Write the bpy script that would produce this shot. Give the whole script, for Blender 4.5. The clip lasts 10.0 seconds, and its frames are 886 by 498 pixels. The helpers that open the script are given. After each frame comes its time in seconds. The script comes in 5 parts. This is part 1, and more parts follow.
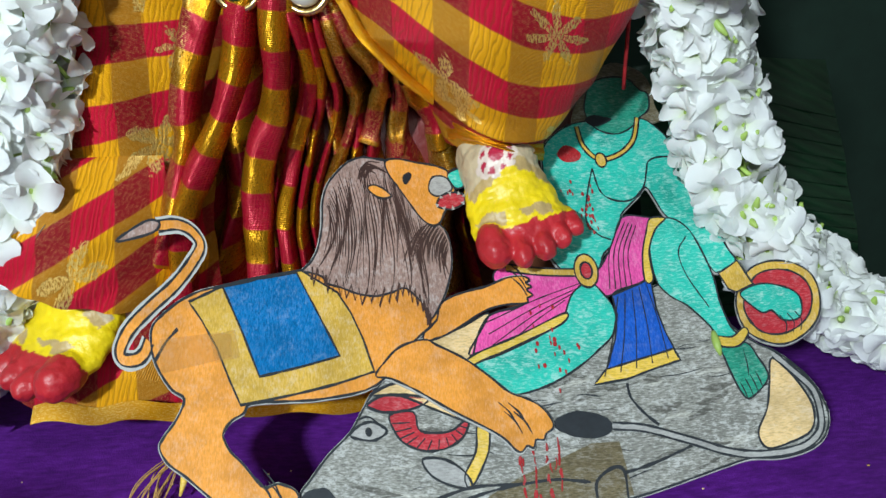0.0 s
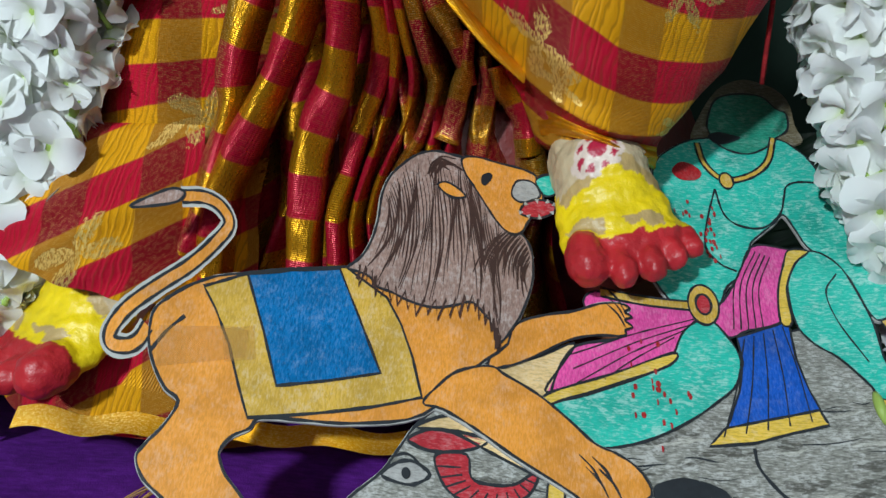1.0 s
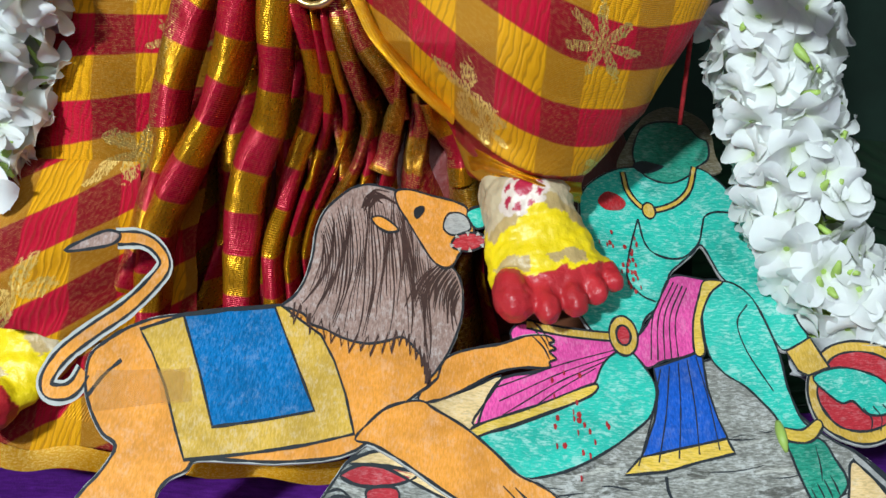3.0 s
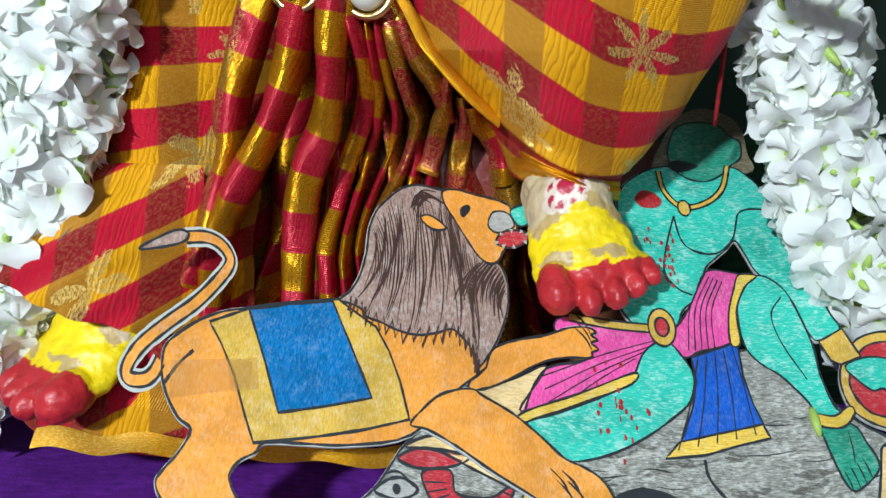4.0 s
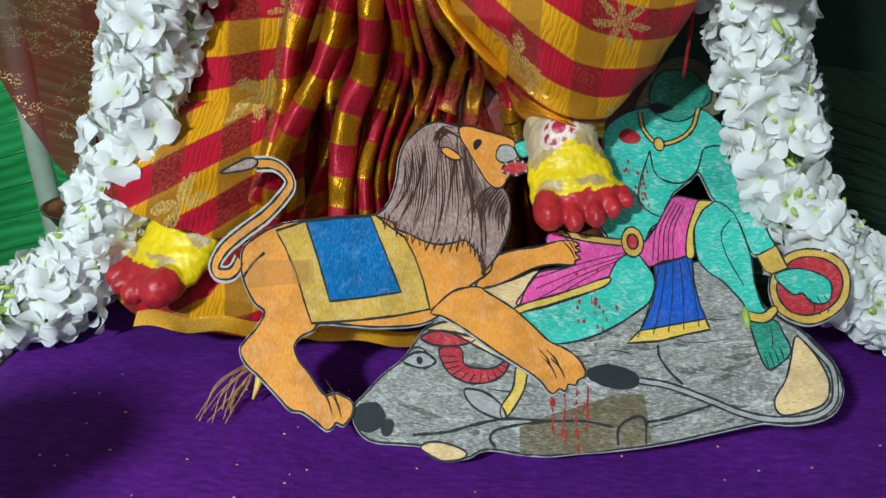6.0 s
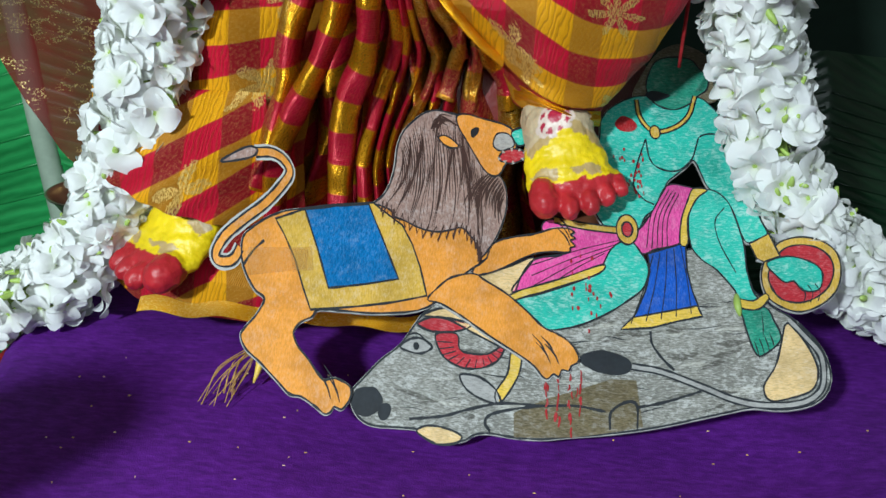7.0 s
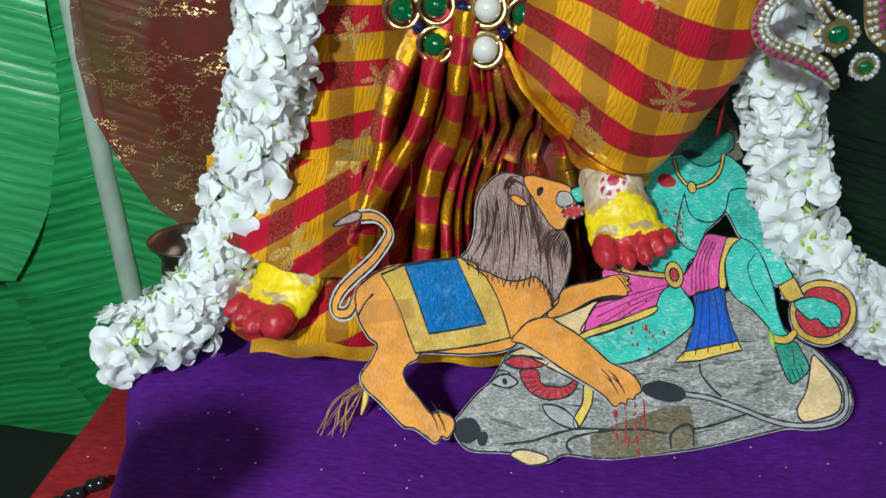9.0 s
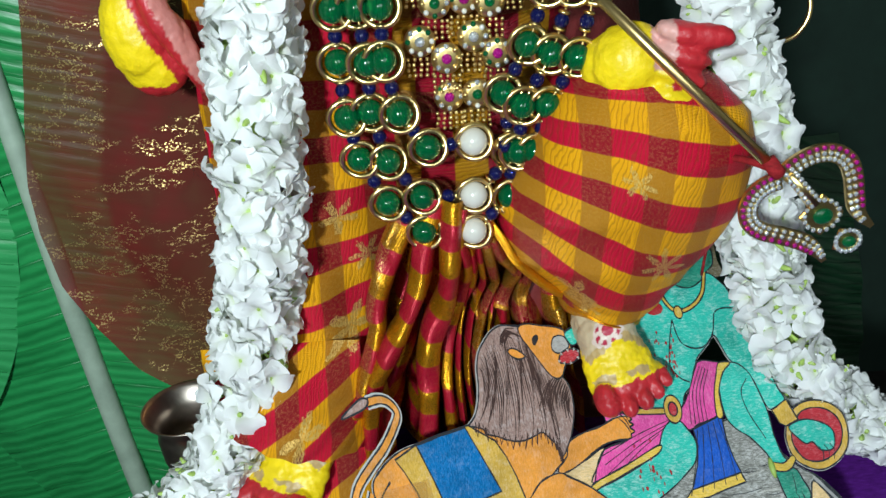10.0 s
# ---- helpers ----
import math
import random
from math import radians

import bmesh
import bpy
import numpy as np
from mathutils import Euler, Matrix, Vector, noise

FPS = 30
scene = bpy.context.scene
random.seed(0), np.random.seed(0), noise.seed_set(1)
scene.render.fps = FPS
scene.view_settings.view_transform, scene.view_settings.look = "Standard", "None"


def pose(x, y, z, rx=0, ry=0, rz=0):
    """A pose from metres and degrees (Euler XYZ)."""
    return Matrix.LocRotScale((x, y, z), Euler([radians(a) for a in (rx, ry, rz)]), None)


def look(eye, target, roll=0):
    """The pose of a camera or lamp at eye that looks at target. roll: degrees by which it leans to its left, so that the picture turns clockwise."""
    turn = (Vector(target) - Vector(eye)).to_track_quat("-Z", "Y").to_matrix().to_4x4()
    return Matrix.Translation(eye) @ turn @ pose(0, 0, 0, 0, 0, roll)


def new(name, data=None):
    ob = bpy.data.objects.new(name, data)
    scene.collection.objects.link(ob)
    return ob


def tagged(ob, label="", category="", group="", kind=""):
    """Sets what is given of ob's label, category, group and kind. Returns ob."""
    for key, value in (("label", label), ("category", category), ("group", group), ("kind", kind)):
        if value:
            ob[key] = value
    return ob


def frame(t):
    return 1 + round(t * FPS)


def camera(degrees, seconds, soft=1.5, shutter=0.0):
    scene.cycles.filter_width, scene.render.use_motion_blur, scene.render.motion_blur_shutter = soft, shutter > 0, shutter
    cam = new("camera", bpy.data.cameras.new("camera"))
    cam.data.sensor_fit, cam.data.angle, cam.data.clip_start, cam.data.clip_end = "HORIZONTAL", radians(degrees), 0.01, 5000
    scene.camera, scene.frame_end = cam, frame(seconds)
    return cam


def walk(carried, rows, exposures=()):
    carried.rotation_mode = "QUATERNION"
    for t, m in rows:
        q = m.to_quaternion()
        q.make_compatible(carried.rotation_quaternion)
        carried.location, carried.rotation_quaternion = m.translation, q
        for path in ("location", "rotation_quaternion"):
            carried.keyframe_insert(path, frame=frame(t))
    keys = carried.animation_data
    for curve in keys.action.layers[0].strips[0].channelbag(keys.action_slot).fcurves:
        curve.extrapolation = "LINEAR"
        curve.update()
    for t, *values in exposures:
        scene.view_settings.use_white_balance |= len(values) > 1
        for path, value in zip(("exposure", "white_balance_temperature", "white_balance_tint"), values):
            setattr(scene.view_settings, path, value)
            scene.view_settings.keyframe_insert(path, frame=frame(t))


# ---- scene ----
cam = camera(56.6, 10.0)
PATH = [
    (0, (-0.023, 0.0, 0.358), (0.024, 1.873, -0.344), -1.8),
    (0.5, (-0.029, 0.06, 0.256), (-0.14, 1.997, -0.232), -0.9),
    (1, (-0.013, 0.085, 0.261), (-0.192, 2.03, -0.17), 1.1),
    (1.5, (0.0, 0.084, 0.278), (-0.199, 2.012, -0.217), 2.3),
    (2, (0.009, 0.109, 0.287), (-0.122, 2.024, -0.274), 2.7),
    (2.2, (0.005, 0.11, 0.286), (-0.068, 2.034, -0.256), 2.7),
    (3.3, (-0.004, 0.062, 0.306), (-0.086, 1.997, -0.191), 1.1),
    (3.5, (-0.013, 0.055, 0.306), (-0.116, 1.989, -0.192), 1.0),
    (4, (-0.015, 0.05, 0.307), (-0.132, 1.983, -0.193), 0.9),
    (4.5, (-0.011, 0.039, 0.305), (-0.133, 1.972, -0.192), 0.8),
    (5, (-0.013, 0.017, 0.309), (-0.163, 1.938, -0.225), 1.0),
    (5.5, (-0.012, -0.027, 0.322), (-0.157, 1.866, -0.307), 1.3),
    (6, (-0.006, -0.071, 0.352), (-0.156, 1.794, -0.357), 1.6),
    (7.3, (0.001, -0.081, 0.367), (-0.17, 1.761, -0.391), 1.6),
    (7.5, (-0.01, -0.086, 0.373), (-0.195, 1.762, -0.37), 1.6),
    (8, (-0.062, -0.104, 0.387), (-0.258, 1.747, -0.344), 1.5),
    (8.5, (-0.078, -0.129, 0.413), (-0.253, 1.718, -0.334), 2.3),
    (9, (-0.093, -0.162, 0.446), (-0.17, 1.68, -0.329), 1.6),
    (9.5, (-0.098, -0.16, 0.496), (-0.088, 1.684, -0.278), 0.1),
    (9.8, (-0.109, -0.099, 0.547), (-0.066, 1.731, -0.258), -1.8),
    (10, (-0.141, -0.089, 0.622), (-0.079, 1.715, -0.24), -3.0),
]
walk(cam, [(t, look(eye, target, roll)) for t, eye, target, roll in PATH], [(0.0, -0.1), (0.5, -0.27), (1.0, -0.42), (2.2, -0.36), (3.3, 0.06), (4.5, 0.07), (5.5, -0.07), (6.1, -0.3), (7.4, -0.15), (8.5, -0.25), (9.0, -0.22), (9.5, -0.3), (10.0, -0.22)])

# ---- light and world ----
world = bpy.data.worlds.new("room_air")
scene.world = world
world.use_nodes = True
world.node_tree.nodes["Background"].inputs[0].default_value = (0.75, 0.85, 1.0, 1)
world.node_tree.nodes["Background"].inputs[1].default_value = 0.30


def area_lamp(name, eye, target, size, watts, colour):
    data = bpy.data.lights.new(name, "AREA")
    data.shape, data.size, data.energy, data.color = "DISK", size, watts, colour
    ob = new(name, data)
    ob.matrix_world = look(eye, target)
    return ob


area_lamp("room_lamp", (-0.50, -0.78, 0.84), (0.0, 0.6, 0.15), 0.10, 32.5, (0.81, 0.955, 1.0))

# added fill from the front to lift the shadows, no known source
area_lamp("front_fill", (0.35, -1.55, 1.15), (0.0, 0.6, 0.3), 1.1, 12.0, (0.80, 0.95, 1.0))


# ---- materials ----
def material(name):
    m = bpy.data.materials.new(name)
    m.use_nodes = True
    nt = m.node_tree
    return m, nt, nt.nodes["Principled BSDF"]


def node(nt, kind, **values):
    n = nt.nodes.new(kind)
    for k, v in values.items():
        n.inputs[k.replace("_", " ")].default_value = v
    return n


def noise_tex(nt, scale, detail=4.0, vec=None, rough=0.6):
    n = node(nt, "ShaderNodeTexNoise", Scale=scale, Detail=detail, Roughness=rough)
    if vec is not None:
        nt.links.new(vec, n.inputs["Vector"])
    return n


def ramp(nt, fac, stops):
    r = nt.nodes.new("ShaderNodeValToRGB")
    while len(r.color_ramp.elements) < len(stops):
        r.color_ramp.elements.new(0.5)
    for e, (p, c) in zip(r.color_ramp.elements, stops):
        e.position = p
        e.color = (*c, 1) if len(c) == 3 else c
    nt.links.new(fac, r.inputs[0])
    return r


def mix(nt, fac, a, b, blend="MIX"):
    m = nt.nodes.new("ShaderNodeMix")
    m.data_type, m.blend_type = "RGBA", blend
    for sock, v in ((m.inputs[0], fac), (m.inputs[6], a), (m.inputs[7], b)):
        if isinstance(v, (int, float)):
            sock.default_value = v
        elif isinstance(v, tuple):
            sock.default_value = (*v, 1)
        else:
            nt.links.new(v, sock)
    return m.outputs[2]


def maths(nt, op, a, b=None, c=None):
    m = nt.nodes.new("ShaderNodeMath")
    m.operation = op
    for sock, v in zip(m.inputs, (a, b, c)):
        if v is None:
            continue
        if isinstance(v, (int, float)):
            sock.default_value = v
        else:
            nt.links.new(v, sock)
    return m.outputs[0]


def bump(nt, bsdf, height, strength, distance):
    b = node(nt, "ShaderNodeBump", Strength=strength, Distance=distance)
    nt.links.new(height, b.inputs["Height"])
    nt.links.new(b.outputs[0], bsdf.inputs["Normal"])


def coords(nt, which="Object", scale=None, turn=(0, 0, 0)):
    c = nt.nodes.new("ShaderNodeTexCoord").outputs[which]
    if scale is None:
        return c
    m = nt.nodes.new("ShaderNodeMapping")
    m.inputs["Scale"].default_value = scale
    m.inputs["Rotation"].default_value = turn
    nt.links.new(c, m.inputs["Vector"])
    return m.outputs[0]


def pastel(name, colour, pale=0.35, along="v", rough=0.42, hatch=0.5):
    """Wax crayon on card: long scratchy strokes across or up the card, paper showing through as pale flecks, rubbed patches."""
    m, nt, b = material(name)
    long = (0.22, 1, 1) if along == "x" else (1, 0.26, 0.26)
    short = (0.45, 1, 1) if along == "x" else (1, 0.5, 0.5)
    strokes = noise_tex(nt, 1100, 3, coords(nt, "Object", long), 0.65)
    flecks = noise_tex(nt, 480, 5, coords(nt, "Object", short), 0.75)
    patches = noise_tex(nt, 80, 4, coords(nt), 0.7)
    blot = noise_tex(nt, 28, 4, coords(nt))
    light = tuple(min(1, c * 0.5 + 0.42) for c in colour)
    dark = tuple(c * 0.5 for c in colour)
    col = mix(nt, ramp(nt, blot.outputs[0], [(0.44, (0, 0, 0)), (0.70, (0.7,) * 3)]).outputs[0], colour, dark)
    both = maths(nt, "ADD", maths(nt, "MULTIPLY", flecks.outputs[0], 0.60), maths(nt, "MULTIPLY", patches.outputs[0], 0.42))
    fleck = ramp(nt, both, [(0.53, (0, 0, 0)), (0.60, (pale,) * 3)])
    grit = ramp(nt, strokes.outputs[0], [(0.40, (hatch,) * 3), (0.49, (0, 0, 0))])
    pit = ramp(nt, strokes.outputs[0], [(0.54, (0, 0, 0)), (0.64, (pale * 0.8,) * 3)])
    col = mix(nt, grit.outputs[0], col, dark)
    col = mix(nt, pit.outputs[0], col, light)
    nt.links.new(mix(nt, fleck.outputs[0], col, light), b.inputs["Base Color"])
    b.inputs["Roughness"].default_value = rough
    bump(nt, b, strokes.outputs[0], 0.3, 0.0003)
    return m


def plain(name, colour, rough=0.5, metal=0.0, grain=80, vary=0.25, lift=0.2, deep=0.0004):
    m, nt, b = material(name)
    n = noise_tex(nt, grain, 4, coords(nt))
    big = noise_tex(nt, grain / 9, 3, coords(nt))
    f = maths(nt, "MULTIPLY", maths(nt, "ADD", n.outputs[0], big.outputs[0]), 0.5)
    lo, hi = tuple(c * (1 - vary) for c in colour), tuple(min(1, c * (1 + vary)) for c in colour)
    nt.links.new(ramp(nt, f, [(0.3, lo), (0.7, hi)]).outputs[0], b.inputs["Base Color"])
    b.inputs["Roughness"].default_value, b.inputs["Metallic"].default_value = rough, metal
    bump(nt, b, n.outputs[0], lift, deep)
    return m


def glassy(name, colour, rough=0.08):
    m, nt, b = material(name)
    b.inputs["Base Color"].default_value = (*colour, 1)
    b.inputs["Roughness"].default_value = rough
    b.inputs["Transmission Weight"].default_value = 0.65
    b.inputs["IOR"].default_value = 1.5
    return m


def woven_flower(nt, u, v, rag, at_u, at_v, size, petals, turn):
    """Mask of a flower woven at one place of the cloth, petals round a centre, with a ragged edge. UV in metres."""
    du, dv = maths(nt, "SUBTRACT", u, at_u), maths(nt, "SUBTRACT", v, at_v)
    r = maths(nt, "SQRT", maths(nt, "ADD", maths(nt, "MULTIPLY", du, du), maths(nt, "MULTIPLY", dv, dv)))
    a = maths(nt, "ADD", maths(nt, "MULTIPLY", maths(nt, "ARCTAN2", dv, du), petals / 2), turn)
    lobe = maths(nt, "ADD", maths(nt, "MULTIPLY", maths(nt, "POWER", maths(nt, "ABSOLUTE", maths(nt, "COSINE", a)), 1.6), 0.80), 0.20)
    edge = maths(nt, "MULTIPLY", maths(nt, "ADD", lobe, maths(nt, "MULTIPLY", maths(nt, "SUBTRACT", rag, 0.5), 0.9)), size)
    return maths(nt, "GREATER_THAN", edge, r)


def silk(name, period=0.052, check=0.046, shift=-0.015, dim=1.0, shine=0.16, zari=0.30, gloss=0.26, warp_dark=1.0, flowers=(), sheen=0.05, weft=330.0, furrows=0.40, relief=0.7, spread=0.1, spec=0.16):
    """Hand-woven silk: crimson and mustard weft bands over a two-colour warp, gold thread in the darker warp stripes, woven gold flowers. UV in metres."""
    m, nt, b = material(name)
    uv = nt.nodes.new("ShaderNodeSeparateXYZ")
    nt.links.new(coords(nt, "UV"), uv.inputs[0])
    wob = noise_tex(nt, 34, 2, coords(nt, "UV"))
    off = maths(nt, "MULTIPLY", maths(nt, "SUBTRACT", wob.outputs[0], 0.5), 0.004)
    u, v = maths(nt, "ADD", uv.outputs[0], off), maths(nt, "ADD", uv.outputs[1], off)
    band = maths(nt, "FRACT", maths(nt, "ADD", maths(nt, "DIVIDE", v, period), shift))
    gold = ramp(nt, band, [(0.0, (0, 0, 0)), (0.475, (0, 0, 0)), (0.495, (1, 1, 1)), (0.975, (1, 1, 1)), (0.995, (0, 0, 0))])
    warp = maths(nt, "FRACT", maths(nt, "DIVIDE", u, check))
    dark = ramp(nt, warp, [(0.0, (0, 0, 0)), (0.515, (0, 0, 0)), (0.535, (1, 1, 1)), (0.975, (1, 1, 1)), (0.995, (0, 0, 0))])
    shade = maths(nt, "MULTIPLY", dark.outputs[0], warp_dark)
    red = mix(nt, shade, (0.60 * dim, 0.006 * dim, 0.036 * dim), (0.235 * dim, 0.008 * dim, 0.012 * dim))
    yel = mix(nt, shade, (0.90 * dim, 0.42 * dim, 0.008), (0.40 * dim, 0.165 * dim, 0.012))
    col = mix(nt, gold.outputs[0], red, yel)
    fade = noise_tex(nt, 70, 4, coords(nt, "UV"))
    col = mix(nt, maths(nt, "MULTIPLY", fade.outputs[0], 0.35), col, mix(nt, gold.outputs[0], (0.30 * dim, 0.004, 0.02), (0.55 * dim, 0.20 * dim, 0.006)))
    rag = noise_tex(nt, 420, 3, coords(nt, "UV"))
    rough_edge = noise_tex(nt, 210, 3, coords(nt, "UV"))
    # fine weft threads and crinkled furrows
    thread = node(nt, "ShaderNodeTexWave", Scale=weft, Distortion=1.4, Detail=2.0)
    thread.inputs["Detail Scale"].default_value = 2.5
    thread.bands_direction = "Y"
    nt.links.new(coords(nt, "UV"), thread.inputs["Vector"])
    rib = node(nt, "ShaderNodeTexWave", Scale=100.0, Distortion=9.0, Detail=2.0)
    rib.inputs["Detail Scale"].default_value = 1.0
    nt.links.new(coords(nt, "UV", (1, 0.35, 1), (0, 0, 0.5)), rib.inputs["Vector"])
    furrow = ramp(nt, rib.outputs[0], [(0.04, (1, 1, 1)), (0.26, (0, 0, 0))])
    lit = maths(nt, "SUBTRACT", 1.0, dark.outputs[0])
    # shade of the furrows painted in: the crease bottoms go dark brown
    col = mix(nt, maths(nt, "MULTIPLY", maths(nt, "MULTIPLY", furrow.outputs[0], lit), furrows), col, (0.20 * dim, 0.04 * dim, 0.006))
    # gold thread: lines in the darker stripes, solid in the flowers
    glint = noise_tex(nt, 1000, 2, coords(nt, "UV", (1, 0.35, 1)))
    line = ramp(nt, thread.outputs[0], [(0.55, (0, 0, 0)), (0.80, (1, 1, 1))])
    broken = ramp(nt, rag.outputs[0], [(0.46, (0, 0, 0)), (0.58, (1, 1, 1))])
    metal = maths(nt, "MULTIPLY", maths(nt, "MULTIPLY", maths(nt, "MULTIPLY", line.outputs[0], broken.outputs[0]), maths(nt, "ADD", maths(nt, "MULTIPLY", dark.outputs[0], 1.0 - spread), spread)), zari)
    spark = ramp(nt, glint.outputs[0], [(0.40, (0, 0, 0)), (0.56, (1, 1, 1))])
    for at_u, at_v, size, petals, turn in flowers:
        mask = woven_flower(nt, u, v, rough_edge.outputs[0], at_u, at_v, size, petals, turn)
        metal = maths(nt, "MAXIMUM", metal, maths(nt, "MULTIPLY", mask, spark.outputs[0]))
    col = mix(nt, metal, col, (0.88, 0.62, 0.20))
    nt.links.new(col, b.inputs["Base Color"])
    base_shine = maths(nt, "ADD", maths(nt, "MULTIPLY", gold.outputs[0], shine), sheen)
    nt.links.new(maths(nt, "MAXIMUM", metal, base_shine), b.inputs["Metallic"])
    nt.links.new(ramp(nt, glint.outputs[0], [(0.3, (gloss,) * 3), (0.7, (gloss + 0.18,) * 3)]).outputs[0], b.inputs["Roughness"])
    b.inputs["Specular IOR Level"].default_value = spec
    h = maths(nt, "ADD", maths(nt, "ADD", maths(nt, "MULTIPLY", thread.outputs[0], 0.8), maths(nt, "MULTIPLY", maths(nt, "MULTIPLY", rib.outputs[0], lit), 0.55)), maths(nt, "MULTIPLY", glint.outputs[0], 1.2))
    bump(nt, b, h, relief, 0.0007)
    return m


def velvet_cloth(name, colour):
    m, nt, b = material(name)
    n = noise_tex(nt, 900, 2, coords(nt))
    soft = noise_tex(nt, 9, 4, coords(nt))
    wash = ramp(nt, soft.outputs[0], [(0.3, (0.78,) * 3), (0.7, (1.12,) * 3)])
    slub = noise_tex(nt, 260, 4, coords(nt, "Object", (0.3, 1, 1)), 0.7)
    c = ramp(nt, slub.outputs[0], [(0.36, tuple(x * 0.66 for x in colour)), (0.52, tuple(x * 1.0 for x in colour)), (0.68, tuple(min(1, x * 1.35 + 0.006) for x in colour))])
    worn = mix(nt, 1.0, c.outputs[0], wash.outputs[0], "MULTIPLY")
    nt.links.new(mix(nt, maths(nt, "MULTIPLY", n.outputs[0], 0.6), worn, tuple(x * 0.35 for x in colour)), b.inputs["Base Color"])
    b.inputs["Roughness"].default_value = 0.85
    b.inputs["Specular IOR Level"].default_value = 0.2
    bump(nt, b, n.outputs[0], 0.7, 0.0006)
    return m


def petal_white():
    m, nt, b = material("jasmine_petal")
    uv = nt.nodes.new("ShaderNodeSeparateXYZ")
    nt.links.new(coords(nt, "UV"), uv.inputs[0])
    n = noise_tex(nt, 60, 3, coords(nt))
    c = ramp(nt, uv.outputs[0], [(0.0, (0.62, 0.74, 0.30)), (0.16, (0.86, 0.88, 0.80)), (0.4, (0.94, 0.94, 0.94)), (1.0, (0.93, 0.93, 0.95))])
    nt.links.new(mix(nt, maths(nt, "MULTIPLY", n.outputs[0], 0.10), c.outputs[0], (0.75, 0.78, 0.72)), b.inputs["Base Color"])
    b.inputs["Roughness"].default_value = 0.5
    tr = node(nt, "ShaderNodeBsdfTranslucent")
    tr.inputs[0].default_value = (0.85, 0.88, 0.80, 1)
    ms = nt.nodes.new("ShaderNodeMixShader")
    ms.inputs[0].default_value = 0.34
    nt.links.new(b.outputs[0], ms.inputs[1])
    nt.links.new(tr.outputs[0], ms.inputs[2])
    nt.links.new(ms.outputs[0], nt.nodes["Material Output"].inputs[0])
    streak = noise_tex(nt, 40, 2, coords(nt, "UV", (0.5, 5, 1)))
    bump(nt, b, streak.outputs[0], 0.25, 0.001)
    return m


def banana(name, a, c):
    """Banana leaf: fine cross veins, broad tonal bands, waxy."""
    m, nt, b = material(name)
    w = node(nt, "ShaderNodeTexWave", Scale=9.0, Distortion=2.4, Detail=3.0)
    w.bands_direction = "Y"
    nt.links.new(coords(nt, "UV"), w.inputs["Vector"])
    n = noise_tex(nt, 7, 4, coords(nt, "UV", (0.4, 3, 1)))
    f = maths(nt, "ADD", maths(nt, "MULTIPLY", w.outputs[0], 0.25), maths(nt, "MULTIPLY", n.outputs[0], 0.75))
    nt.links.new(ramp(nt, f, [(0.25, a), (0.75, c)]).outputs[0], b.inputs["Base Color"])
    b.inputs["Roughness"].default_value = 0.38
    bump(nt, b, f, 0.5, 0.006)
    return m


def brocade():
    """Sheer brown organza with broken gold thread sprays."""
    m, nt, b = material("brown_organza")
    n = noise_tex(nt, 24, 6, coords(nt, "UV", (1, 2.2, 1)), 0.68)
    g = noise_tex(nt, 420, 2, coords(nt, "UV"))
    soft = noise_tex(nt, 8, 3, coords(nt, "UV"))
    contour = maths(nt, "ABSOLUTE", maths(nt, "SUBTRACT", n.outputs[0], 0.5))
    where = noise_tex(nt, 16, 2, coords(nt, "UV", (0.7, 1.5, 1)))
    clump = ramp(nt, where.outputs[0], [(0.47, (0, 0, 0)), (0.53, (1, 1, 1))])
    sprays = ramp(nt, contour, [(0.016, (1, 1, 1)), (0.026, (0, 0, 0))])
    gl = ramp(nt, g.outputs[0], [(0.50, (0, 0, 0)), (0.60, (1, 1, 1))])
    f = maths(nt, "MULTIPLY", maths(nt, "MULTIPLY", sprays.outputs[0], clump.outputs[0]), gl.outputs[0])
    base = ramp(nt, soft.outputs[0], [(0.3, (0.16, 0.006, 0.010)), (0.50, (0.10, 0.016, 0.010)), (0.75, (0.10, 0.05, 0.02))])
    nt.links.new(mix(nt, f, base.outputs[0], (0.80, 0.55, 0.22)), b.inputs["Base Color"])
    nt.links.new(f, b.inputs["Metallic"])
    nt.links.new(ramp(nt, f, [(0.0, (0.75,) * 3), (1.0, (0.3,) * 3)]).outputs[0], b.inputs["Roughness"])
    b.inputs["Specular IOR Level"].default_value = 0.15
    nt.links.new(maths(nt, "MAXIMUM", f, 0.87), b.inputs["Alpha"])
    bump(nt, b, g.outputs[0], 0.4, 0.0006)
    return m


def painted_clay():
    """Hand-painted clay whose paint colours lie on the surface."""
    m, nt, b = material("painted_clay")
    a = nt.nodes.new("ShaderNodeVertexColor")
    a.layer_name = "paint"
    n = noise_tex(nt, 120, 4, coords(nt))
    big = noise_tex(nt, 35, 3, coords(nt))
    worn = ramp(nt, big.outputs[0], [(0.3, (0.80,) * 3), (0.7, (1.08,) * 3)])
    nt.links.new(mix(nt, 1.0, a.outputs[0], worn.outputs[0], "MULTIPLY"), b.inputs["Base Color"])
    b.inputs["Roughness"].default_value = 0.42
    bump(nt, b, maths(nt, "ADD", n.outputs[0], big.outputs[0]), 0.8, 0.0016)
    return m


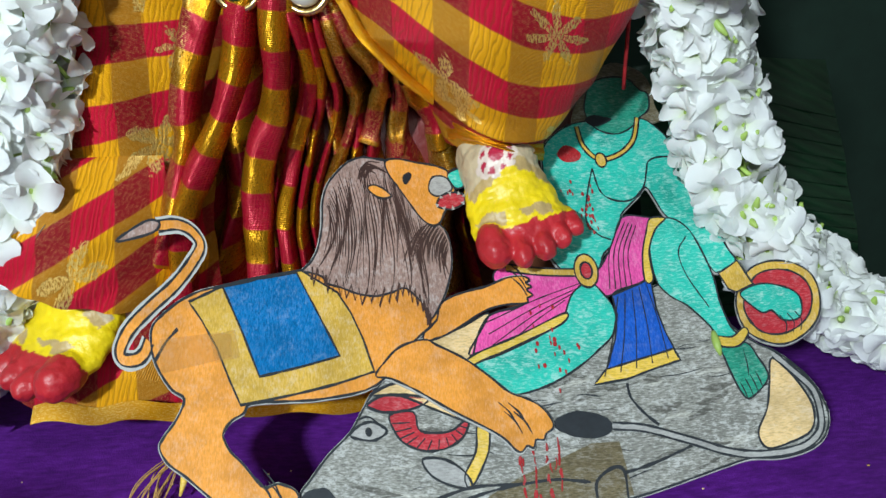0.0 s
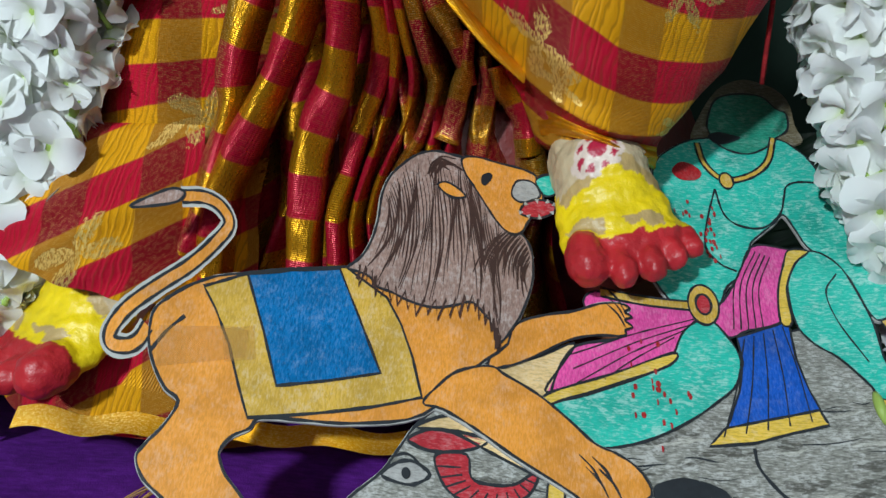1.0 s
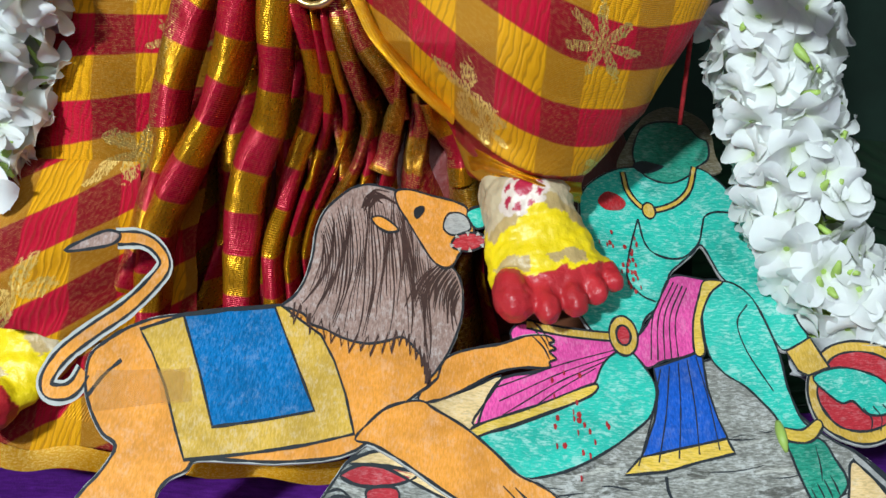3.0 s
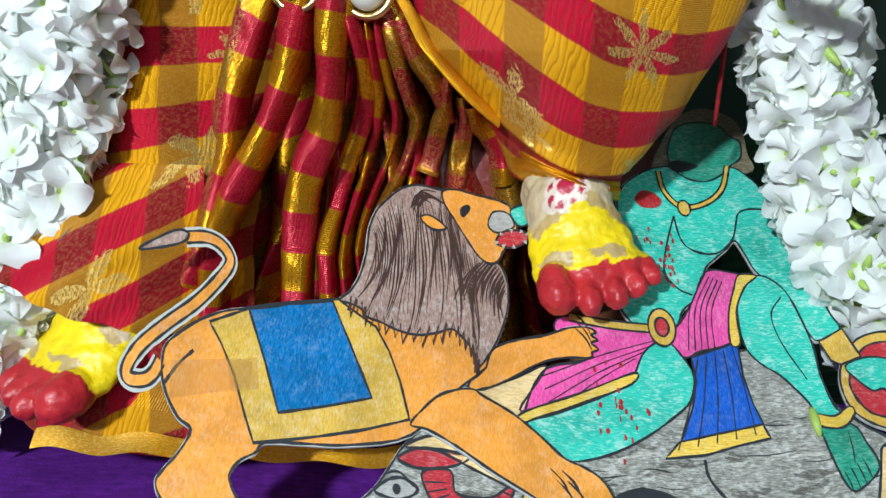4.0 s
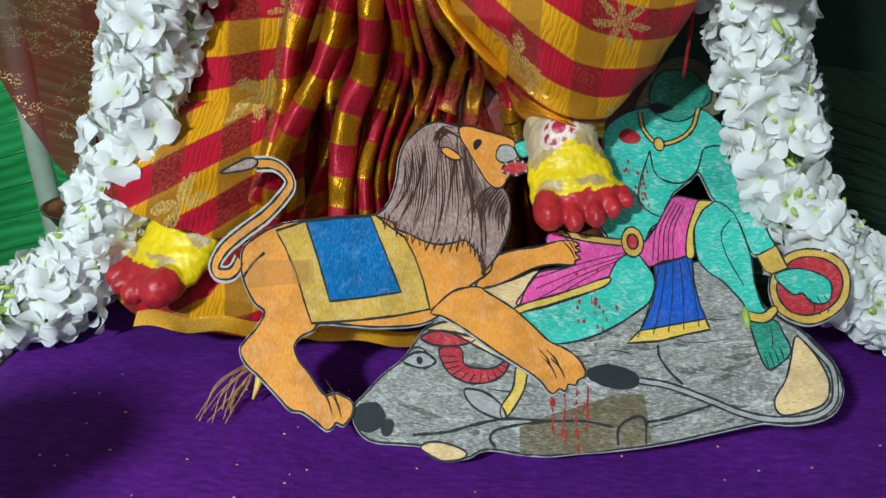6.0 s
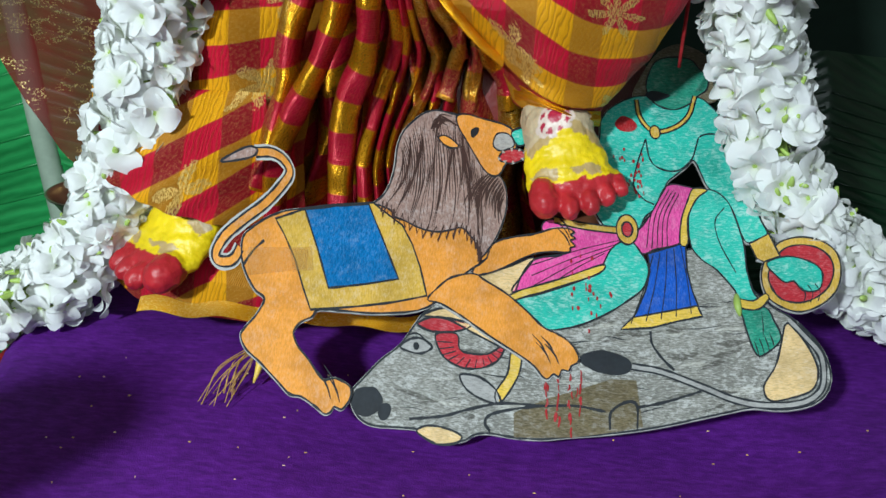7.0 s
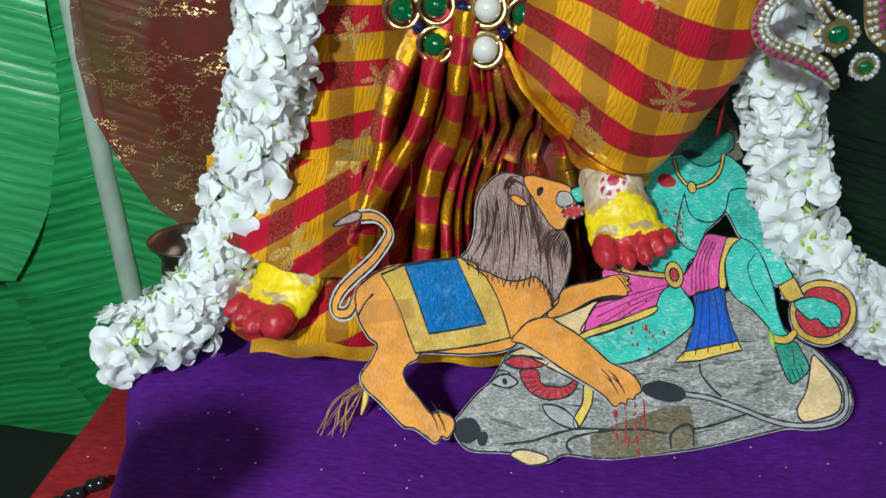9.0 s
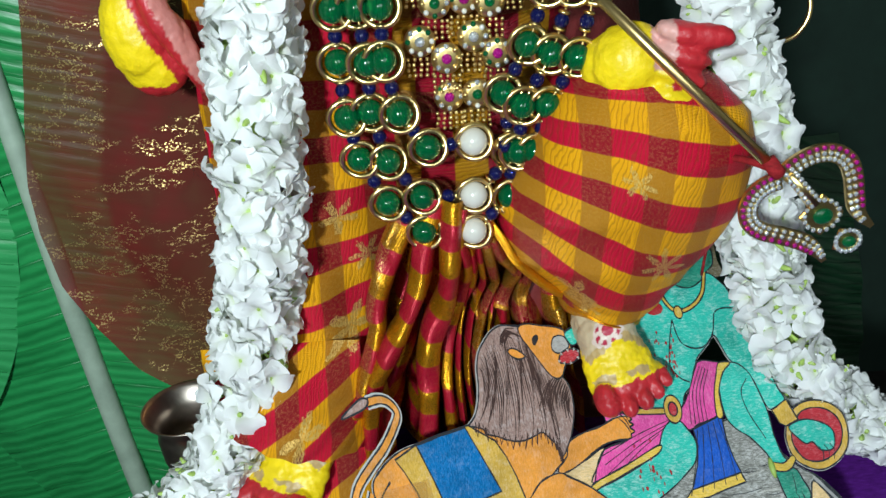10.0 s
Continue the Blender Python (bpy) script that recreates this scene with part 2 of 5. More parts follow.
M_INK = plain("ink_line", (0.018, 0.022, 0.028), 0.45, 0, 300, 0.4)
M_CARD = plain("white_card_edge", (0.46, 0.45, 0.43), 0.6, 0, 200, 0.15)
M_ORANGE = pastel("orange_crayon", (0.84, 0.325, 0.045), 0.20, "v", hatch=0.3)
M_MANE = pastel("brown_crayon", (0.37, 0.235, 0.20), 0.40, "v", hatch=0.6)
M_HAIRLINE = plain("dark_brown_pencil", (0.05, 0.022, 0.018), 0.6, 0, 300, 0.4)
M_BLUE = pastel("blue_crayon", (0.0, 0.16, 0.44), 0.14, "v", 0.30, 0.7)
M_ROYAL = pastel("royal_blue_crayon", (0.003, 0.095, 0.52), 0.10, "v")
M_OCHRE = pastel("ochre_crayon", (0.68, 0.41, 0.06), 0.30, "v", hatch=0.35)
M_YELLOW = pastel("yellow_crayon", (0.80, 0.52, 0.07), 0.26, "x")
M_CREAM = pastel("cream_crayon", (0.80, 0.55, 0.26), 0.32, "x")
M_GREY = pastel("grey_crayon", (0.27, 0.265, 0.24), 0.75, "x", hatch=0.95)
M_CHALK = pastel("pale_grey_crayon", (0.42, 0.41, 0.37), 0.8, "x", hatch=0.9)
M_SMUDGE = pastel("charcoal_crayon", (0.13, 0.125, 0.11), 0.5, "x", hatch=0.8)
M_SILVER = pastel("silver_crayon", (0.40, 0.39, 0.38), 0.2, "x")
M_TAPE = pastel("yellowed_tape", (0.17, 0.135, 0.075), 0.28, "x", 0.3, 0.8)
M_TEAL = pastel("teal_crayon", (0.02, 0.52, 0.41), 0.60, "x", hatch=0.3)
M_DEEP = pastel("darkened_teal_crayon", (0.015, 0.30, 0.20), 0.25, "x", hatch=0.8)
M_PINK = pastel("pink_crayon", (0.86, 0.085, 0.38), 0.20, "v")
M_RED = pastel("red_crayon", (0.52, 0.025, 0.04), 0.20, "x")
M_BLOOD = pastel("red_ink_drips", (0.42, 0.015, 0.02), 0.12, "v")
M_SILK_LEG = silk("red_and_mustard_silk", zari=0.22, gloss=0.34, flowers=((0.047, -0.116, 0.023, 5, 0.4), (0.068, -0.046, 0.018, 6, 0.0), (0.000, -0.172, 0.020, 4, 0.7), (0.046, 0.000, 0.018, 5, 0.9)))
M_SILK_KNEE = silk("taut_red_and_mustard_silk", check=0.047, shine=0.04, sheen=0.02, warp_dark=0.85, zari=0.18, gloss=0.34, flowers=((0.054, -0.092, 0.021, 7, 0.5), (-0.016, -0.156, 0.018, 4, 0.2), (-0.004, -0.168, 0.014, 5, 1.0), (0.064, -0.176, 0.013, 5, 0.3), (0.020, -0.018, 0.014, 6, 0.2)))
M_PLEAT = silk("pleated_silk", 0.050, 0.20, 0.0, 0.68, 0.50, 0.9, 0.22, 0.5, sheen=0.28, weft=260.0, furrows=0.0, relief=0.36, spread=0.08, spec=0.3)
M_BORDER = silk("gold_woven_border", 1.0, 1.0, 0.6, 0.9, 0.85, 0.95, 0.28, 0.2, weft=420.0, furrows=0.0, relief=0.4, spread=0.5)
M_PURPLE = velvet_cloth("purple_cotton", (0.122, 0.011, 0.265))
M_REDCLOTH = velvet_cloth("dark_red_cotton", (0.34, 0.016, 0.020))
M_PETAL = petal_white()
M_STEM = plain("pale_green_stem", (0.34, 0.48, 0.10), 0.5, 0, 90, 0.25)
M_LEAF = banana("banana_leaf", (0.008, 0.175, 0.042), (0.028, 0.38, 0.105))
M_LEAF_PALE = banana("young_banana_leaf", (0.024, 0.30, 0.085), (0.055, 0.46, 0.15))
M_RIB = plain("pale_leaf_rib", (0.36, 0.46, 0.36), 0.45, 0, 30, 0.3)
M_BROCADE = brocade()
M_CLAY = painted_clay()
M_GOLD = plain("worn_gold", (0.86, 0.62, 0.26), 0.30, 1.0, 150, 0.2)
M_STEEL = plain("tarnished_steel", (0.42, 0.36, 0.31), 0.33, 1.0, 60, 0.3)
M_GREEN_GLASS = glassy("green_glass", (0.0, 0.19, 0.06))
M_BLUE_GLASS = glassy("blue_glass", (0.01, 0.015, 0.13))
M_PEARL = plain("pearl", (0.58, 0.56, 0.50), 0.2, 0, 60, 0.06, 0.05)
M_CRYSTAL = plain("clear_crystal", (0.72, 0.76, 0.80), 0.12, 0.7, 900, 0.3, 0.9, 0.001)
M_MAGENTA = plain("magenta_crystal", (0.42, 0.01, 0.22), 0.12, 0.35, 900, 0.4, 0.9, 0.001)
M_TERRACOTTA = plain("carved_wood", (0.26, 0.085, 0.04), 0.6, 0, 60, 0.35)
M_WALL = plain("limewashed_wall", (0.55, 0.52, 0.46), 0.9, 0, 12, 0.12)
# backdrop in place of shaded plants, their darkness put into its colour
M_DARKWALL = plain("shaded_backdrop", (0.006, 0.022, 0.014), 0.9, 0, 30, 0.3)
# leaf green taken nearly to black: shade on the right painted in
M_SHADE_LEAF = banana("shade_toned_leaf", (0.004, 0.022, 0.010), (0.008, 0.045, 0.018))
M_FLOOR = plain("dark_stone_floor", (0.022, 0.020, 0.018), 0.5, 0, 14, 0.25)
M_CLEAR = plain("clear_tape", (0.55, 0.30, 0.10), 0.12, 0, 120, 0.2)
M_CLEAR.node_tree.nodes["Principled BSDF"].inputs["Alpha"].default_value = 0.22
M_FIBRE = plain("loose_gold_thread", (0.50, 0.27, 0.07), 0.5, 0.3, 200, 0.2)
M_BLACK = plain("black_bead", (0.008, 0.008, 0.01), 0.15, 0, 100, 0.2)


# ---- building helpers ----
def part(name, bm, mat, parent=None, label="", smooth=False):
    """Links a bmesh, built in world places, as one mesh object under a thing or a part."""
    me = bpy.data.meshes.new(name)
    bm.to_mesh(me)
    bm.free()
    for m in (mat if isinstance(mat, (list, tuple)) else [mat]):
        me.materials.append(m)
    if smooth:
        me.polygons.foreach_set("use_smooth", [True] * len(me.polygons))
    ob = new(name, me)
    if parent is not None:
        ob.parent = parent
        if parent.type == "EMPTY":
            ob.matrix_parent_inverse = Matrix.Translation(parent.location).inverted()
    if label:
        ob["label"] = label
    return ob


def base(name, x, y, z):
    e = new(name)
    e.location = (x, y, z)
    e.empty_display_size = 0.02
    return e


def spline(pts, closed=False, step=5):
    """A smooth curve through control points, of any dimension."""
    p = [np.array(q, float) for q in pts]
    n, out = len(p), []
    for i in range(n if closed else n - 1):
        a, b = p[i], p[(i + 1) % n]
        before = p[i - 1] if closed or i else 2 * a - b
        after = p[(i + 2) % n] if closed or i + 2 < n else 2 * b - a
        for k in range(step):
            t = k / step
            out.append(0.5 * (2 * a + (b - before) * t + (2 * before - 5 * a + 4 * b - after) * t ** 2 + (3 * a - before - 3 * b + after) * t ** 3))
    if not closed:
        out.append(p[-1])
    return out


def grid(f, ns, nt, bm=None, wrap=False):
    """A sheet: f(s, t) gives a place and a UV, s and t from 0 to 1."""
    bm = bm or bmesh.new()
    uvl = bm.loops.layers.uv.verify()
    rows = [[f(i / ns, j / nt) for i in range(ns + (0 if wrap else 1))] for j in range(nt + 1)]
    vs = [[bm.verts.new(p) for p, _ in r] for r in rows]
    n = len(vs[0])
    for j in range(nt):
        for i in range(n if wrap else n - 1):
            k = (i + 1) % n
            face = bm.faces.new((vs[j][i], vs[j][k], vs[j + 1][k], vs[j + 1][i]))
            for loop, (a, c) in zip(face.loops, ((j, i), (j, k), (j + 1, k), (j + 1, i))):
                loop[uvl].uv = rows[a][c][1]
            face.smooth = True
    return bm


def tube(points, radius, sides=8, bm=None, caps=True):
    """A round cord along points; radius a number or one for each point."""
    bm = bm or bmesh.new()
    p = [Vector(q) for q in points]
    rings, side = [], None
    for i, c in enumerate(p):
        d = (p[min(i + 1, len(p) - 1)] - p[max(i - 1, 0)]).normalized()
        side = d.orthogonal().normalized() if side is None else (side - d * side.dot(d)).normalized()
        up = d.cross(side)
        r = radius[i] if isinstance(radius, (list, tuple)) else radius
        rings.append([bm.verts.new(c + r * (math.cos(a) * side + math.sin(a) * up)) for a in (2 * math.pi * k / sides for k in range(sides))])
    for a, b in zip(rings, rings[1:]):
        for k in range(sides):
            bm.faces.new((a[k], a[(k + 1) % sides], b[(k + 1) % sides], b[k])).smooth = True
    if caps:
        bm.faces.new(rings[0][::-1])
        bm.faces.new(rings[-1])
    return bm


def ball(c, r, bm=None, seg=12, rings=8, turn=None):
    bm = bm or bmesh.new()
    r = (r, r, r) if isinstance(r, (int, float)) else r
    m = Matrix.Translation(c) @ (turn or Matrix()) @ Matrix.Diagonal((*r, 1))
    made = bmesh.ops.create_uvsphere(bm, u_segments=seg, v_segments=rings, radius=1, matrix=m)
    for v in made["verts"]:
        for f in v.link_faces:
            f.smooth = True
    return bm


def lathe(profile, c, sides=40):
    """A turned vessel: profile of (radius, height) round an upright axis at c."""
    def f(s, t):
        k = min(int(t * (len(profile) - 1)), len(profile) - 2)
        u = t * (len(profile) - 1) - k
        r = profile[k][0] * (1 - u) + profile[k + 1][0] * u
        z = profile[k][1] * (1 - u) + profile[k + 1][1] * u
        a = 2 * math.pi * s
        return (c[0] + r * math.cos(a), c[1] + r * math.sin(a), c[2] + z), (s, t)
    return grid(f, sides, (len(profile) - 1) * 2, wrap=True)


def block(lo, hi, bm=None, bevel=0.0):
    bm = bm or bmesh.new()
    c = [(a + b) / 2 for a, b in zip(lo, hi)]
    made = bmesh.ops.create_cube(bm, size=1, matrix=Matrix.Translation(c) @ Matrix.Diagonal((*[b - a for a, b in zip(lo, hi)], 1)))
    if bevel:
        bmesh.ops.bevel(bm, geom=list({e for v in made["verts"] for e in v.link_edges}), offset=bevel, segments=2, affect="EDGES")
    return bm


# ---- the room ----
tagged(part("floor", block((-2.2, -1.8, -0.55), (2.2, 2.0, -0.50)), M_FLOOR), "dark polished stone floor of the room", "floor", kind="structure")
tagged(part("wall_back", block((-2.2, 1.45, -0.50), (2.2, 1.55, 2.4)), M_DARKWALL), "wall behind the shrine, coloured like dark plants in shade", "wall", kind="structure")
tagged(part("wall_left", block((-2.3, -1.8, -0.50), (-2.2, 1.55, 2.4)), M_WALL), "plain limewashed side wall", "wall", kind="structure")
tagged(part("wall_right", block((2.2, -1.8, -0.50), (2.3, 1.55, 2.4)), M_WALL), "plain limewashed side wall", "wall", kind="structure")
tagged(part("wall_front", block((-2.3, -1.9, -0.50), (2.3, -1.8, 2.4)), M_WALL), "plain limewashed wall behind the viewer", "wall", kind="structure")
tagged(part("ceiling", block((-2.3, -1.9, 2.4), (2.3, 1.55, 2.5)), M_WALL), "plain whitewashed ceiling", "ceiling", kind="structure")
SHEET = (-0.342, 0.888, 0.214, 0.978, -0.787)
LION_BODY = [(-107, 519), (-126, 511), (-154, 498), (-168, 491), (-179, 483), (-187, 475), (-193, 467), (-193, 460), (-191, 454), (-186, 448), (-179, 443), (-172, 441), (-175, 432), (-181, 423), (-183, 418), (-178, 413), (-168, 410), (-155, 405), (-145, 401), (-137, 402), (-127, 400), (-120, 398), (-116, 400), (-114, 403), (-109, 403), (-105, 408), (-104, 413), (-107, 416), (-116, 417), (-124, 414), (-130, 417), (-136, 421), (-144, 425), (-148, 429), (-149, 432), (-145, 438), (-138, 443), (-134, 448), (-115, 453), (-90, 459), (-57, 471), (-34, 495), (-15, 515), (-43, 536), (-75, 534)]
LION_FORELEG = [(-58, 475), (-48, 475), (-31, 471), (-11, 464), (13, 456), (24, 451), (30, 446), (34, 445), (38, 448), (42, 447), (44, 451), (49, 451), (51, 454), (56, 457), (55, 462), (49, 468), (40, 472), (29, 475), (16, 483), (0, 491), (-17, 496), (-26, 498), (-42, 492), (-52, 483)]
LION_FAR_LEG = [(-26, 498), (-14, 501), (1, 509), (16, 518), (31, 523), (47, 525), (48, 528), (52, 530), (48, 533), (52, 535), (48, 537), (51, 539), (46, 541), (34, 539), (20, 533), (4, 528), (-11, 521), (-22, 508)]
MANE = [(-106, 519), (-100, 526), (-96, 535), (-94, 547), (-94, 560), (-91, 571), (-85, 580), (-77, 589), (-67, 595), (-56, 597), (-49, 597), (-44, 589), (-33, 575), (-21, 565), (-12, 566), (-6, 560), (-4, 550), (-5, 539), (-11, 523), (-21, 509), (-25, 516), (-31, 521), (-38, 524), (-47, 520), (-58, 516), (-70, 515), (-81, 516), (-89, 516), (-94, 519), (-101, 519)]
FACE = [(-50, 597), (-41, 601), (-27, 602), (-15, 603), (-5, 602), (-3, 598), (1, 589), (-4, 579), (-8, 573), (-11, 567), (-16, 564), (-21, 565), (-26, 568), (-33, 575), (-42, 584), (-48, 590)]
MUZZLE = [(-18, 590), (-15, 595), (-8, 597), (-3, 595), (-1, 590), (-6, 586), (-13, 583), (-18, 585)]
NOSE = [(-4, 598), (1, 603), (7, 604), (9, 595), (4, 591), (0, 592)]
MOUTH = [(-13, 577), (-10, 583), (-3, 587), (4, 588), (8, 587), (7, 582), (-1, 577), (-8, 576)]
EYE = [(-37, 587), (-37, 591), (-33, 594), (-31, 593), (-32, 590), (-35, 586)]
EAR = [(-63, 577), (-58, 580), (-51, 579), (-46, 576), (-53, 573), (-59, 574)]
BLANKET = [(-174, 484), (-154, 498), (-134, 508), (-107, 519), (-99, 517), (-83, 513), (-74, 504), (-66, 492), (-59, 477), (-83, 467), (-107, 458), (-140, 446), (-147, 455), (-156, 468), (-166, 478)]
BLANKET_PANEL = [(-155, 497), (-134, 507), (-110, 517), (-96, 500), (-81, 481), (-105, 471), (-130, 461), (-141, 478)]
TAIL_BRUSH = [(-218, 497), (-209, 507), (-201, 514), (-195, 515), (-197, 510), (-207, 503)]
TAIL = [(-196, 513), (-185, 518), (-176, 518), (-170, 513), (-174, 503), (-183, 489), (-195, 475), (-205, 462), (-209, 452), (-207, 448), (-200, 450), (-196, 454), (-194, 460)]
BUFFALO = [(-57, 470), (-66, 458), (-74, 446), (-87, 434), (-98, 421), (-103, 415), (-103, 409), (-99, 404), (-92, 401), (-83, 401), (-71, 403), (-53, 405), (-42, 401), (-32, 402), (-22, 405), (-15, 409), (-5, 411), (12, 411), (32, 412), (52, 415), (79, 418), (111, 422), (138, 426), (161, 429), (177, 430), (194, 427), (211, 427), (222, 431), (228, 440), (228, 451), (224, 463), (215, 476), (207, 484), (196, 492), (174, 515), (147, 536), (107, 515), (50, 492), (2, 495), (-25, 500)]
HIND_PATCH = [(205, 479), (213, 470), (219, 457), (221, 446), (216, 436), (203, 433), (188, 433), (185, 442), (194, 453), (200, 467)]
TUFT = [(57, 459), (65, 464), (76, 465), (90, 462), (95, 457), (90, 453), (80, 452), (67, 454)]
COW_TAIL = [(95, 457), (116, 454), (142, 445), (166, 435), (187, 430), (208, 429), (220, 434), (224, 443), (224, 456), (216, 469), (207, 481)]
COW_EAR = [(-63, 461), (-52, 467), (-35, 469), (-24, 468), (-33, 463), (-49, 459), (-59, 459)]
HORN = [(-49, 458), (-46, 450), (-39, 445), (-26, 443), (-12, 446), (-2, 452), (2, 460), (-2, 459), (-10, 454), (-22, 452), (-31, 453), (-34, 461)]
COW_EYE = [(-74, 445), (-67, 451), (-59, 453), (-51, 450), (-58, 445), (-66, 444)]
COW_EYE_LEAF = [(-29, 439), (-24, 432), (-11, 428), (1, 428), (-3, 435), (-15, 440)]
STRAP = [(7, 458), (14, 459), (13, 445), (1, 428), (-3, 433), (5, 445)]
COW_NOSE = [(-102, 413), (-97, 417), (-89, 419), (-83, 416), (-83, 411), (-88, 406), (-94, 404), (-100, 406)]
NOSTRIL = [(-83, 411), (-79, 413), (-76, 412), (-77, 407), (-81, 405), (-83, 407)]
LIP = [(-56, 404), (-49, 408), (-37, 409), (-25, 407), (-27, 403), (-39, 400), (-48, 401)]
CREAM_BAND = [(-60, 466), (-45, 474), (-35, 473), (-14, 467), (8, 462), (21, 455), (13, 457), (1, 459), (-22, 464), (-42, 468)]
BROWN_TAPE = [(11, 424), (33, 434), (80, 449), (98, 449), (102, 422), (56, 415), (12, 411)]
LEG_LINE = [(-62, 409), (-38, 415), (-22, 421), (2, 428), (31, 430), (55, 432), (76, 430)]
FOLD_LINE = [(-5, 412), (-9, 416), (-5, 421), (11, 426), (31, 430)]
JOINT = [(79, 420), (80, 430), (91, 436), (98, 434), (98, 421)]
HAUNCH_LINE = [(98, 433), (117, 436), (143, 442)]
BACK_LINE = [(109, 479), (110, 471), (117, 462), (125, 455)]
TORSO = [(74, 631), (92, 647), (112, 654), (153, 657), (167, 649), (175, 637), (178, 622), (182, 608), (187, 591), (193, 570), (197, 552), (200, 542), (187, 537), (182, 541), (176, 559), (167, 571), (158, 582), (154, 592), (149, 602), (142, 596), (134, 590), (126, 583), (122, 571), (116, 563), (108, 557), (101, 546), (85, 543), (74, 548), (63, 567), (67, 593), (71, 612)]
CHEST = [(110, 617), (113, 601), (121, 594), (135, 593), (147, 602), (152, 614), (155, 621), (163, 624), (176, 623)]
BELLY_LINE = [(110, 617), (103, 598), (99, 580), (106, 570), (115, 566)]
PINK = [(26, 537), (32, 546), (54, 545), (85, 545), (101, 546), (115, 563), (126, 581), (141, 581), (151, 577), (143, 568), (137, 556), (135, 539), (116, 534), (104, 530), (94, 539), (81, 532), (74, 520), (70, 514), (41, 505), (6, 493), (11, 504), (21, 517), (47, 526)]
PINK_EDGE = [(147, 579), (158, 578), (149, 571), (141, 556), (140, 538), (134, 538), (136, 555), (142, 570)]
PINK_HEM = [(4, 487), (6, 493), (41, 507), (73, 520), (71, 514), (41, 502), (13, 491)]
THIGH = [(74, 520), (81, 532), (94, 539), (104, 530), (109, 519), (105, 507), (93, 498), (76, 488), (55, 479), (33, 474), (20, 476), (4, 487), (28, 496), (70, 514)]
CREAM_CLOTH = [(-25, 499), (-4, 506), (20, 518), (11, 504), (4, 488), (-9, 492)]
BLUE = [(109, 530), (138, 539), (138, 520), (141, 505), (145, 494), (118, 491), (97, 487), (106, 504), (110, 518)]
BLUE_HEM = [(96, 487), (118, 491), (144, 495), (147, 488), (128, 485), (110, 481), (87, 479)]
SHIN = [(142, 560), (148, 570), (157, 578), (166, 576), (174, 567), (179, 551), (182, 534), (182, 518), (185, 502), (188, 496), (175, 495), (172, 504), (160, 519), (149, 527), (142, 538)]
ANKLET = [(174, 498), (184, 496), (193, 500), (195, 496), (187, 490), (175, 492)]
FOOT = [(176, 492), (192, 491), (197, 481), (200, 473), (199, 468), (194, 464), (185, 460), (181, 464), (178, 474), (176, 484)]
WRISTBAND = [(186, 536), (201, 542), (207, 525), (195, 522), (190, 525)]
PLATE = [(192, 513), (197, 525), (208, 535), (223, 537), (237, 532), (246, 522), (247, 509), (242, 496), (231, 488), (216, 485), (203, 490), (194, 499)]
PLATE_INNER = [(197, 513), (202, 522), (211, 530), (223, 531), (234, 527), (241, 519), (242, 509), (237, 499), (228, 493), (216, 491), (204, 495), (198, 504)]
HAND = [(197, 521), (212, 524), (227, 518), (234, 510), (232, 500), (227, 497), (219, 499), (214, 506), (208, 506), (202, 512)]
HAIR = [(100, 652), (109, 673), (119, 689), (130, 700), (146, 706), (164, 699), (171, 687), (171, 668), (172, 654), (146, 651), (117, 645)]
HEAD = [(112, 661), (116, 677), (123, 687), (137, 692), (153, 691), (161, 681), (167, 677), (165, 664), (156, 657), (152, 652), (136, 644), (119, 648)]
NECKLACE = [(103, 649), (106, 634), (117, 624), (134, 628), (147, 639), (154, 657)]
MOUSTACHE = [(111, 655), (118, 659), (126, 658), (133, 656), (124, 651), (116, 650)]
BELT = [(35, 546), (58, 545), (85, 545)]
BUCKLE = (93, 546, 8.5)
LOCKET = (118, 623, 4.3)

# ---- the seat and its cloths ----
def seat():
    t = base("low_table", 0.06, 0.6, -0.5)
    part("table_top", block((-0.350, 0.06, -0.045), (0.45, 0.68, -0.006), bevel=0.006), M_TERRACOTTA, t)
    for x in (-0.32, 0.42):
        for y in (0.10, 0.64):
            part("leg", block((x - 0.025, y - 0.025, -0.5), (x + 0.025, y + 0.025, -0.03), bevel=0.004), M_TERRACOTTA, t)
    tagged(t, "low wooden table hidden under the purple cloth", "table")


def stool():
    t = base("dark_stool", -0.08, 0.8, -0.5)
    part("seat_board", block((-0.30, 0.70, 0.01), (0.14, 1.0, 0.06), bevel=0.006), M_TERRACOTTA, t)
    for x in (-0.27, 0.11):
        for y in (0.73, 0.97):
            part("leg", block((x - 0.02, y - 0.02, -0.5), (x + 0.02, y + 0.02, 0.01), bevel=0.003), M_TERRACOTTA, t)
    tagged(t, "dark wooden stool on which the clay figure sits", "stool")


